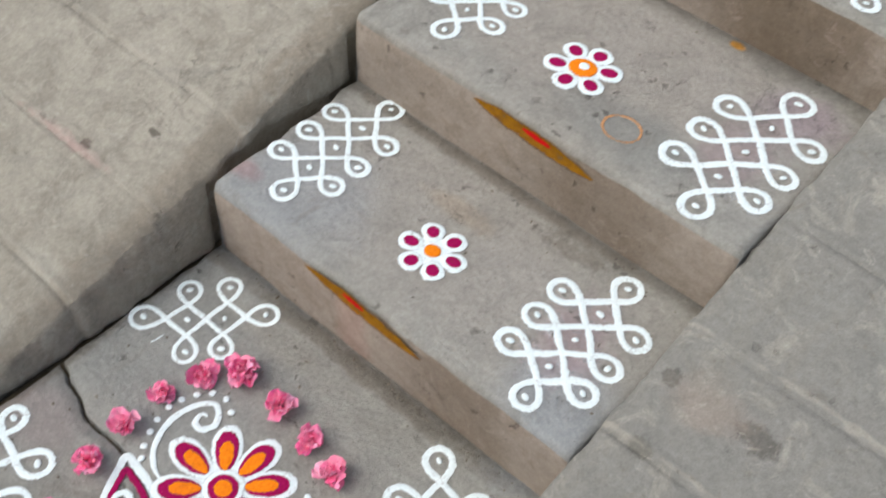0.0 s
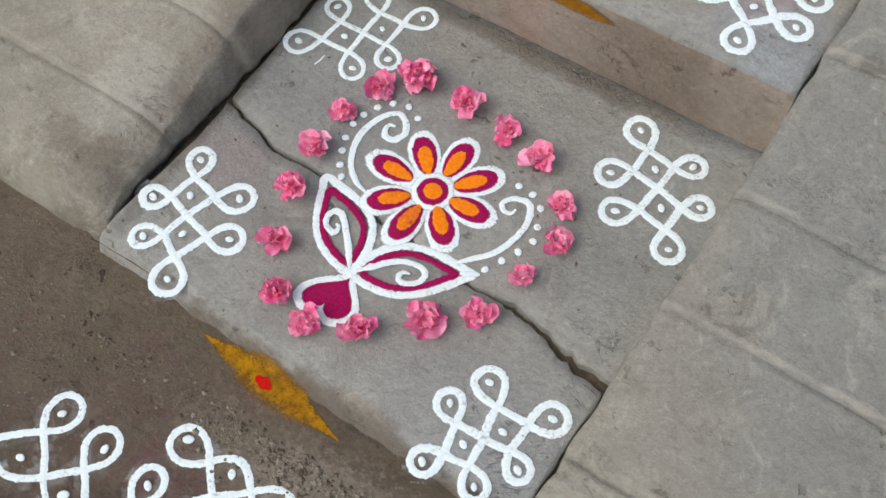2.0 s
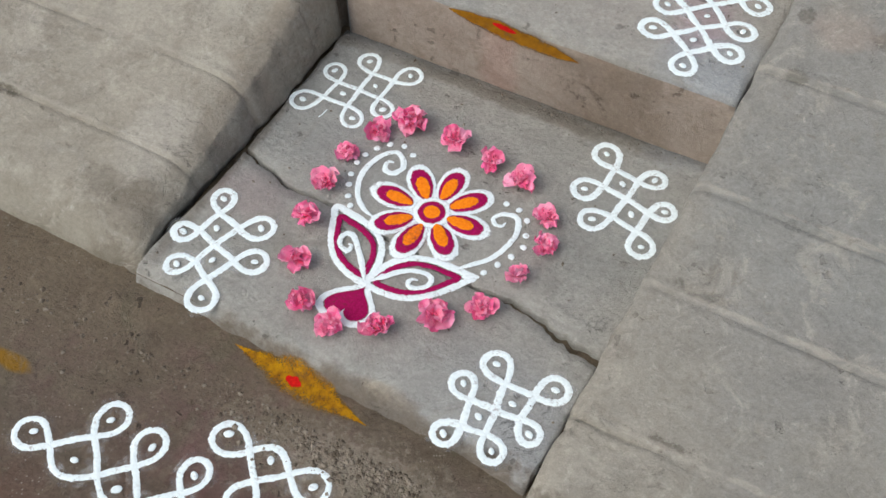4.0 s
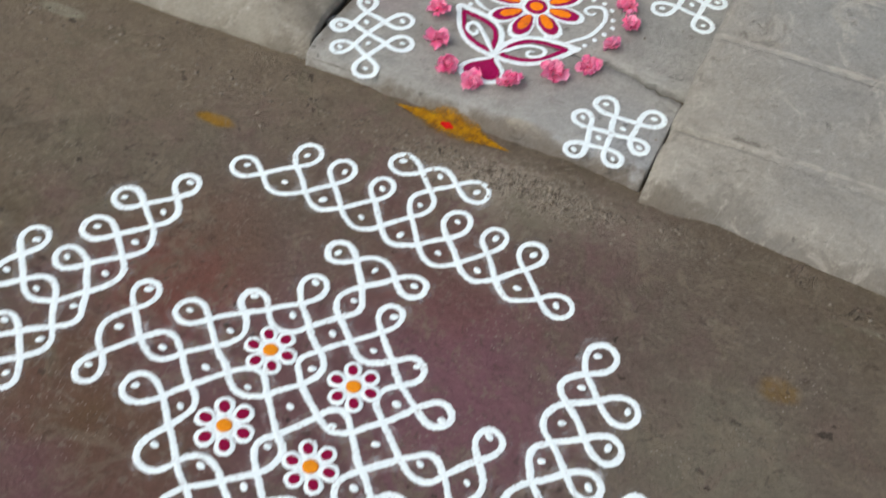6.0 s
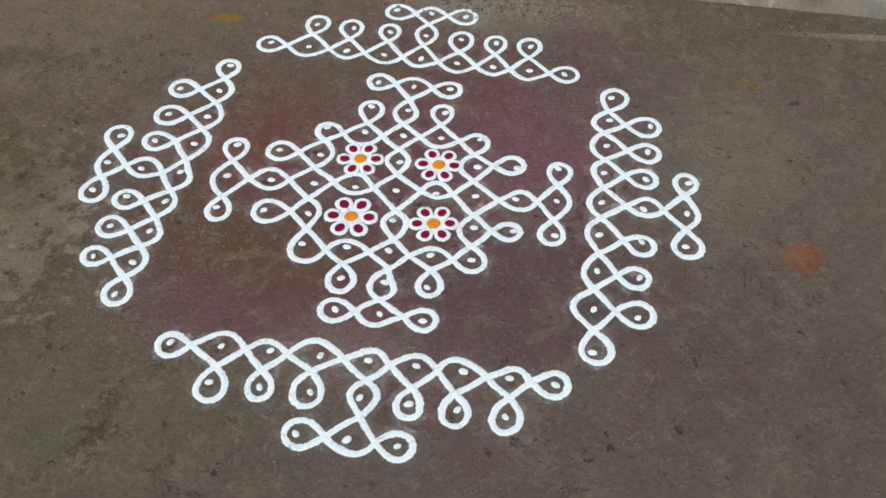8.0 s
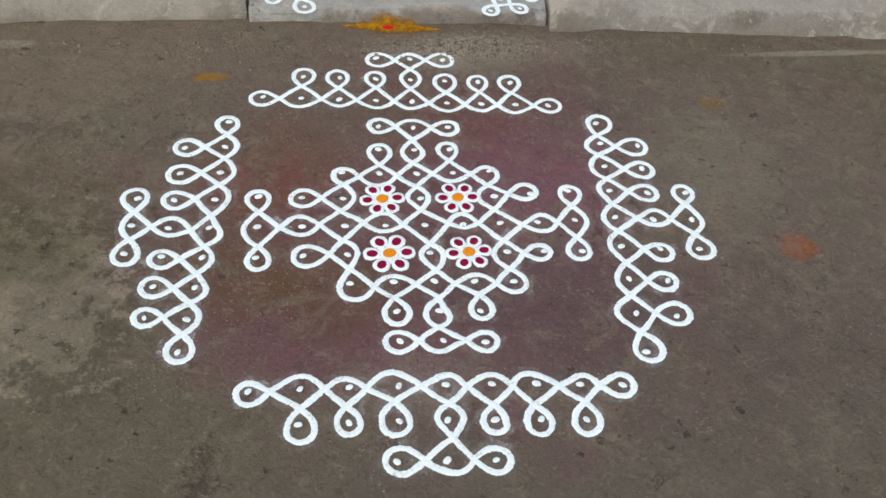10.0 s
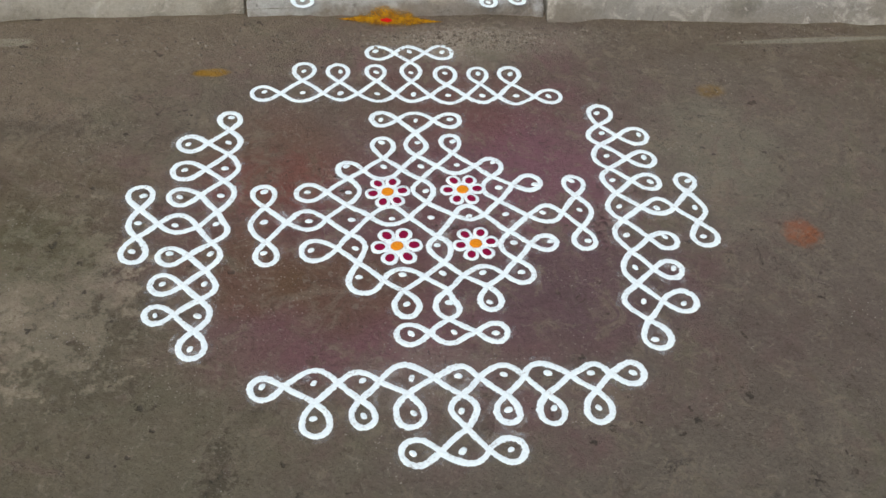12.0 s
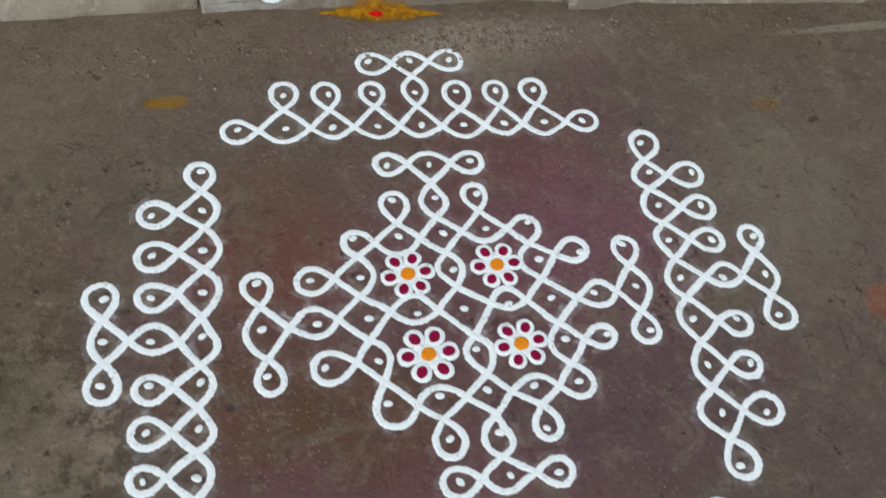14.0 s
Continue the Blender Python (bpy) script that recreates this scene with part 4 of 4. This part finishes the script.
def triple(x, y, gap, reach, drift, z, label, width=0.0125):
    """Three dots in a row with loops on both sides and at both ends."""
    c = [(x + drift * k, y + gap * k) for k in range(3)]
    dots = c + [(x - reach, y - 0.003), (x + reach * 0.92, y - 0.003), (x - reach + drift, y + gap - 0.002), (x + reach * 0.94 + drift, y + gap - 0.008),
                (x - reach + 2 * drift, y + 2 * gap - 0.003), (x + reach * 0.96 + 2 * drift, y + 2 * gap - 0.002), (x + 0.006, y - gap), (x + 0.004 + 2 * drift, y + 3 * gap + 0.005)]
    chain_motif(label, dots, [(0, 1), (1, 2), (0, 3), (0, 4), (1, 5), (1, 6), (2, 7), (2, 8), (0, 9), (2, 10)], z + 0.001, width)


triple(0.291, 1.344, 0.061, 0.066, 0.001, Z2, "white powder loop motif at one end of the second step")
triple(-0.214, 1.381, 0.061, 0.06, 0.0, Z2, "white powder loop motif by the cracked end of the second step", 0.0105)
triple(0.318, 1.679, 0.0715, 0.071, 0.004, Z3, "large white powder loop motif on the third step")
triple(-0.178, 1.712, 0.064, 0.06, 0.0, Z3, "white powder loop motif on the third step beside the ramp", 0.011)
triple(0.33, 2.06, 0.06, 0.066, 0.002, Z4, "white powder loop motif high on the fourth step")
triple(-0.19, 2.04, 0.06, 0.06, 0.0, Z4, "white powder loop motif on the fourth step")
for x, y, z, r, core, turn, eye, words in ((0.04, 1.387, Z2, 0.056, 0.0135, 0.15, False, "white and magenta powder flower with orange middle"),
                                           (0.042, 1.73, Z3, 0.062, 0.0235, 0.4, True, "white powder flower with broad orange middle and white eye")):
    flower = tagged(empty("rangoli_flower", x, y, z), words, "floor drawing", "flowers on the steps")
    rangoli_flower(flower, x, y, z + 0.001, r, 6, turn, core, eye)

bm = bmesh.new()
stroke(bm, smooth_path(ellipse(0.162, 1.662, 0.03, 0.027, 0, 16), 0.003, True), 0.0048, Z3 + 0.0014, 0.0005, True, 3)
tagged(mesh_object("powder_ring", bm, M_RINGDUST), "faded thin ring of orange powder on the step", "floor drawing")


# ---- the flower picture on the lowest step ----
def flower_picture():
    z = Z1 + 0.001
    thing = tagged(empty("rangoli_picture", 0.03, 0.934, Z1), "powder picture of an orange flower with leaves and heart", "floor drawing")

    def fill(name, outline, lift, h, material, label="", rough=0.0012):
        bm = bmesh.new()
        blob(bm, outline, z + lift, h, lift * 900, rough)
        return child_part(name, bm, material, thing, label)

    def line(name, pts, width, material, lift=0.0, closed=False, taper=False, label=""):
        bm = bmesh.new()
        stroke(bm, smooth_path(pts, 0.0025, closed), width, z + lift, 0.0011, closed, lift * 700 + width * 90, taper)
        return child_part(name, bm, material, thing, label)

    fx, fy = 0.028, 0.957
    fill("flower_ground", ellipse(fx, fy, 0.05, 0.05, 0, 32), 0, 0.0012, M_WHITE)
    for k, (turn, r, ln) in enumerate(((133, 0.059, 1.0), (88, 0.061, 0.98), (47, 0.061, 1.0), (3, 0.056, 0.98), (-45, 0.053, 0.96), (-96, 0.058, 1.02), (-138, 0.061, 0.96), (178, 0.067, 1.02))):
        a = radians(turn)
        cx, cy = fx + r * math.cos(a), fy + r * math.sin(a)
        fill("petal", ellipse(cx + 0.002 * math.cos(a), cy + 0.002 * math.sin(a), 0.0425 * ln, 0.0235, a, 30, 0.18), 0.0003 + 0.00003 * k, 0.0014, M_WHITE, "white powder petal rim")
        fill("petal_band", ellipse(cx, cy, 0.033 * ln, 0.0172, a, 36, 0.15), 0.0016, 0.0014, M_MAGENTA, "magenta powder petal band", 0.0022)
        fill("petal_heart", ellipse(cx - 0.0075 * math.cos(a), cy - 0.0075 * math.sin(a), 0.0245 * ln, 0.0102, a, 36, 0.2), 0.0029, 0.0009, M_ORANGE, "orange powder petal heart", 0.003)
        if k in (5, 6, 7):
            fill("petal_smear", ellipse(cx + 0.006 * math.cos(a + 2), cy + 0.006 * math.sin(a + 2), 0.028, 0.018, a + 0.5, 30), 0.0042, 0.0004, M_MAGENTA_DUST, "thin smear of magenta powder", 0.004)
    fill("flower_disc", ellipse(fx, fy, 0.031, 0.031, 0, 28), 0.0022, 0.0014, M_WHITE)
    fill("flower_band", ellipse(fx, fy, 0.0225, 0.0225, 0, 24), 0.0034, 0.001, M_MAGENTA, "magenta powder ring")
    fill("flower_middle", ellipse(fx, fy, 0.014, 0.013, 0, 20), 0.0043, 0.0009, M_ORANGE, "orange powder middle")
    base = Vector((0.001, 0.796))
    for tip, left, right, curl in (
            (Vector((-0.112, 0.9)), 0.03, 0.045, ((0.03, 0.0), (0.25, -0.04), (0.4, -0.053), (0.553, -0.055), (0.627, -0.01), (0.6, 0.07), (0.516, 0.105), (0.42, 0.061), (0.463, -0.002), (0.5, 0.02))),
            (Vector((0.141, 0.879)), 0.041, 0.031, ((0.05, 0.01), (0.157, 0.05), (0.336, 0.1), (0.47, 0.1), (0.583, 0.05), (0.614, -0.017), (0.56, -0.08), (0.448, -0.09), (0.395, -0.04), (0.435, 0.01), (0.49, -0.01)))):
        ax = tip - base
        nrm = Vector((-ax.y, ax.x)).normalized()

        def leaf(share, lo, hi):
            swell = lambda k: math.sin(math.pi * (k / 8) ** 0.85)
            up = [base + ax * (lo + (hi - lo) * k / 8) + nrm * left * share * swell(k) for k in range(9)]
            dn = [base + ax * (lo + (hi - lo) * k / 8) - nrm * right * share * swell(k) for k in range(7, 0, -1)]
            return up + dn
        line("leaf_rim", leaf(1.0, 0.0, 1.0), 0.0118, M_WHITE, 0.0, True)
        line("leaf_band", leaf(0.72, 0.1, 0.86), 0.0095, M_MAGENTA, 0.0009, True, False, "magenta powder leaf band")
        line("leaf_curl", [base + ax * u + nrm * v * ax.length for u, v in curl], 0.0092, M_WHITE, 0.0012, False, True)
    line("leaf_tip", [(0.125, 0.872), (0.139, 0.88), (0.149, 0.884)], 0.008, M_WHITE, 0.0004, False, True)
    heart = []
    for k in range(36):
        a = 2 * math.pi * k / 36
        hx, hy = 16 * math.sin(a) ** 3, 13 * math.cos(a) - 5 * math.cos(2 * a) - 2 * math.cos(3 * a) - math.cos(4 * a)
        heart.append((hx, hy))
    place = lambda s: [(0.0 - s * hx - 0.15 * s * hy, 0.753 - s * hy) for hx, hy in heart]
    fill("heart", place(0.0022), 0.0012, 0.0012, M_MAGENTA, "magenta powder heart")
    line("heart_rim", place(0.0025), 0.0125, M_WHITE, 0.0, True)
    for pts in ([(-0.049, 0.908), (-0.071, 0.915), (-0.093, 0.933), (-0.107, 0.96), (-0.111, 0.99), (-0.102, 1.022), (-0.086, 1.04), (-0.068, 1.034), (-0.058, 1.016), (-0.067, 0.999), (-0.082, 1.001), (-0.086, 1.017), (-0.076, 1.02)],
                [(0.113, 0.883), (0.133, 0.904), (0.151, 0.926), (0.163, 0.967), (0.16, 0.996), (0.149, 1.011), (0.13, 1.008), (0.119, 0.995), (0.125, 0.984), (0.136, 0.985), (0.139, 0.994)]):
        line("scroll", pts, 0.0095, M_WHITE, 0.0005, False, True)
    for x, y in ((-0.094, 0.911), (-0.107, 0.926), (-0.118, 0.947), (-0.126, 0.967), (-0.13, 0.992), (-0.126, 1.013), (-0.116, 1.034), (-0.101, 1.051), (-0.078, 1.058), (-0.056, 1.048),
                 (0.124, 1.028), (0.147, 1.026), (0.167, 1.013), (0.178, 0.986), (0.184, 0.964), (0.175, 0.94), (0.163, 0.917), (0.151, 0.894)):
        bm = bmesh.new()
        blob(bm, ellipse(x, y, 0.0058, 0.0052, x * 50, 14), z, 0.0022, x * 90)
        child_part("powder_dot", bm, M_WHITE, thing)


    for ob in thing.children:
        ob.location = (0.002, 0.004, 0)


flower_picture()


# ---- turmeric and vermilion marks ----
def turmeric_mark(label, x0, x1, place, half, material, red, power=0.7):
    """A daubed, pointed band with a red dab; place(x, v) lays it on its surface."""
    c = place((x0 + x1) / 2, 0)
    thing = tagged(empty("turmeric_mark", *c), label, "turmeric mark", "turmeric marks on the steps")
    bm = bmesh.new()
    rows = []
    for i in range(61):
        f = i / 60
        x = x0 + (x1 - x0) * f
        h = 1.25 * half * math.sin(math.pi * min(1, max(0, f))) ** power * (1 + 0.2 * nz(x * 40, half * 90))
        rows.append([place(x, v * h + 0.003 * nz(x * 70, v * 5, 2) * (abs(v) > 0.9)) for v in (-1, -0.8, -0.5, -0.2, 0.1, 0.4, 0.7, 0.9, 1)])
    bm.verts.layers.float.new("thick")
    set_thick(bm, grid_mesh(bm, rows), (0.05, 0.35, 0.75, 1.0, 1.0, 1.0, 0.75, 0.4, 0.05))
    child_part("paste", bm, material, thing)
    bm = bmesh.new()
    rows = []
    for i in range(15):
        f = i / 14
        x = red[0] + red[1] * (2 * f - 1)
        h = red[2] * math.sin(math.pi * f) ** 0.6 * (1 + 0.35 * nz(x * 130, 3))
        rows.append([place(x, red[3] + v * h, 0.0015) for v in (-1, -0.4, 0.3, 1)])
    bm.verts.layers.float.new("thick")
    set_thick(bm, grid_mesh(bm, rows), (0.3, 1.0, 1.0, 0.3))
    child_part("vermilion_dab", bm, M_RED, thing, "bright red vermilion dab")


def on_front(x, v, up=0.0):
    y = 0.621 - 0.1 * x + v
    return (x, y, max(0.0, front_z(y - front_y(x) + 0.002)) + up + 0.0016)


turmeric_mark("yellow turmeric daub with red dab on the lowest step's edge", -0.127, 0.117, on_front, 0.0235, M_TURMERIC, (-0.013, 0.014, 0.008, -0.002), 1.3)
turmeric_mark("long turmeric streak with red dab on a riser", -0.09, 0.144, lambda x, v, up=0.0: (x, 1.2455 - up, 0.17 - 0.08 * (x - 0.02) + v), 0.0165, M_TURMERIC_DARK, (0.012, 0.022, 0.006, 0.009))
turmeric_mark("long turmeric streak with red dab on the upper riser", -0.048, 0.18, lambda x, v, up=0.0: (x, 1.5715 - up, 0.316 - 0.07 * (x - 0.06) + v), 0.0165, M_TURMERIC_DARK, (0.075, 0.028, 0.006, 0.008))


# ---- pink blossoms ----
def petal_mesh(rnd, length, width, cup, ruffle):
    bm = bmesh.new()
    rows = []
    for i in range(6):
        f = i / 5
        w = width * (0.3 + 0.85 * math.sin(math.pi * min(1, 0.1 + 0.58 * f))) * (1 if i < 5 else 0.85)
        row = []
        for j in range(7):
            u = j / 3 - 1
            ph = rnd.uniform(-1, 1)
            x = length * f * (1 - 0.12 * u * u * f)
            z = cup * length * f * f + 0.18 * width * u * u + ruffle * f * (1.2 * math.sin(u * 5 + i + ph) + 0.8 * ph)
            row.append((x, w * u / 2 * 1.1, z))
        rows.append(row)
    grid_mesh(bm, rows)
    me = bpy.data.meshes.new("petal")
    bmesh.ops.recalc_face_normals(bm, faces=bm.faces)
    bm.to_mesh(me)
    bm.free()
    me.materials.append(M_PETAL)
    me.polygons.foreach_set("use_smooth", [True] * len(me.polygons))
    return me


RND = random.Random(5)
PETALS = [petal_mesh(RND, RND.uniform(0.014, 0.02), RND.uniform(0.011, 0.017), RND.uniform(-0.1, 0.45), RND.uniform(0.0016, 0.0034)) for _ in range(9)]


def blossom(x, y, size, tilt, turn, rnd):
    thing = tagged(empty("pink_blossom"), "ruffled pink double blossom lying on the grey step", "flower", "ring of pink blossoms")
    for layer, (count, lift, rise, scale) in enumerate(((6, 0.003, 6, 1.25), (6, 0.006, 28, 1.05), (4, 0.008, 55, 0.8))):
        for k in range(count):
            ob = new("petal", rnd.choice(PETALS))
            ob.parent = thing
            s = scale * rnd.uniform(0.7, 1.15)
            ob.matrix_basis = pose(0, 0, lift, 0, 0, 360 * k / count + 37 * layer + rnd.uniform(-18, 18)) @ pose(0.001, 0, 0, rnd.uniform(-32, 32), -rise + rnd.uniform(-22, 14), 0) @ Matrix.Diagonal((s, s, s, 1))
    bm = bmesh.new()
    bmesh.ops.create_cone(bm, cap_ends=True, segments=8, radius1=0.0015, radius2=0.004, depth=0.009)
    bmesh.ops.translate(bm, verts=bm.verts, vec=(0, 0, 0.001))
    part("calyx", bm, M_STEM, thing, "brown-green calyx")
    size *= 1.17
    thing.matrix_basis = pose(x, y, Z1 + 0.0065 * size, 0.6 * tilt * math.cos(turn), 0.6 * tilt * math.sin(turn), math.degrees(turn)) @ Matrix.Diagonal((size, size, size, 1))


RND = random.Random(11)
for x, y, s, tl in ((-0.087, 1.102, 1.18, 8), (-0.131, 1.057, 0.95, 25), (-0.15, 0.999, 0.85, 20), (-0.149, 0.927, 0.92, 30), (-0.139, 0.854, 1.05, 20), (-0.113, 0.779, 0.95, 25),
                    (-0.063, 0.721, 1.0, 35), (-0.006, 0.705, 0.88, 35), (0.061, 0.727, 1.08, 30), (0.122, 0.785, 1.12, 35), (0.178, 0.836, 0.85, 45), (0.203, 0.907, 0.9, 45),
                    (0.214, 0.97, 0.98, 40), (0.198, 1.027, 0.88, 40), (0.13, 1.072, 1.12, 15), (0.068, 1.09, 1.02, 30), (-0.008, 1.1, 1.05, 20)):
    blossom(x + 0.002, y + 0.004, s, tl, RND.uniform(0, 6.28), RND)


# ---- loose grit along the foot of the steps ----
def make_grit():
    rnd = random.Random(3)
    verts, faces = [], []
    for _ in range(1700):
        if rnd.random() < 0.55:
            x, y = rnd.gauss(0.16, 0.11), rnd.gauss(0.55, 0.024)
        else:
            x, y = rnd.uniform(-0.9, 1.0), 0.585 - 0.06 * rnd.random() ** 2 + rnd.gauss(0, 0.03)
        if y > 0.575 - 0.02 * x - (0.06 * max(0, x - 0.5)):
            continue
        r = 0.001 + 0.0048 * rnd.random() ** 3
        k = len(verts)
        turn = rnd.random() * 3
        for dx, dy, dz in ((1, 0, 0.2), (0, 1, 0.3), (-1, 0, 0.2), (0, -1, 0.25), (0.1, 0.1, 1.0)):
            verts.append((x + r * (dx * math.cos(turn) - dy * math.sin(turn)) * rnd.uniform(0.7, 1.3), y + r * (dx * math.sin(turn) + dy * math.cos(turn)), r * dz * 0.8))
        faces += [(k, k + 1, k + 4), (k + 1, k + 2, k + 4), (k + 2, k + 3, k + 4), (k + 3, k, k + 4)]
    me = bpy.data.meshes.new("grit")
    me.from_pydata(verts, [], faces)
    me.materials.append(M_GRIT)
    tagged(new("grit", me), "scattered loose sand and grit on the cement yard", "grit", kind="stuff")


make_grit()


def make_crumbs():
    """Dry crumbs, sand and chips lying on the steps and ramps."""
    rnd = random.Random(8)
    verts, faces = [], []
    for _ in range(260):
        k, r = rnd.random(), 0.0007 + 0.0018 * rnd.random() ** 2
        if k < 0.45:
            x, y, z = rnd.uniform(-0.31, 0.35), rnd.uniform(0.68, 1.24), Z1 + 0.0006
            if abs(y - crack_y(x)) < 0.012:
                continue
        elif k < 0.7:
            x, y, z = rnd.uniform(-0.31, 0.38), 1.585 - 0.3 * rnd.random() ** 2, Z2
        elif k < 0.85:
            x, y, z = rnd.uniform(-0.31, 0.38), 1.97 - 0.36 * rnd.random() ** 2, Z3
        else:
            x, y, z = rnd.uniform(-0.31, 0.37), 1.247 - 0.02 * rnd.random() ** 2, Z1 + 0.0006
        n, turn, long = len(verts), rnd.random() * 3.1, rnd.uniform(1.0, 2.4)
        for dx, dy, dz in ((long, 0, 0.0), (0, 1, 0.0), (-long, 0, 0.0), (0, -1, 0.0), (0.1, 0.1, 0.9)):
            verts.append((x + r * (dx * math.cos(turn) - dy * math.sin(turn)), y + r * (dx * math.sin(turn) + dy * math.cos(turn)), z + r * dz))
        faces += [(n, n + 1, n + 4), (n + 1, n + 2, n + 4), (n + 2, n + 3, n + 4), (n + 3, n, n + 4)]
    me = bpy.data.meshes.new("crumbs")
    me.from_pydata(verts, [], faces)
    me.materials.append(M_GRIT)
    tagged(new("crumbs", me), "dry crumbs and sand scattered over the steps", "grit", kind="stuff")


make_crumbs()
bm = bmesh.new()
stroke(bm, smooth_path([(-0.238, 1.052), (-0.235, 1.062), (-0.234, 1.074)], 0.001), 0.003, Z1 + 0.001, 0.0008, False, 2.0, True)
tagged(mesh_object("powder_dash", bm, M_WHITE), "short stray dash of white powder on the step", "floor drawing")
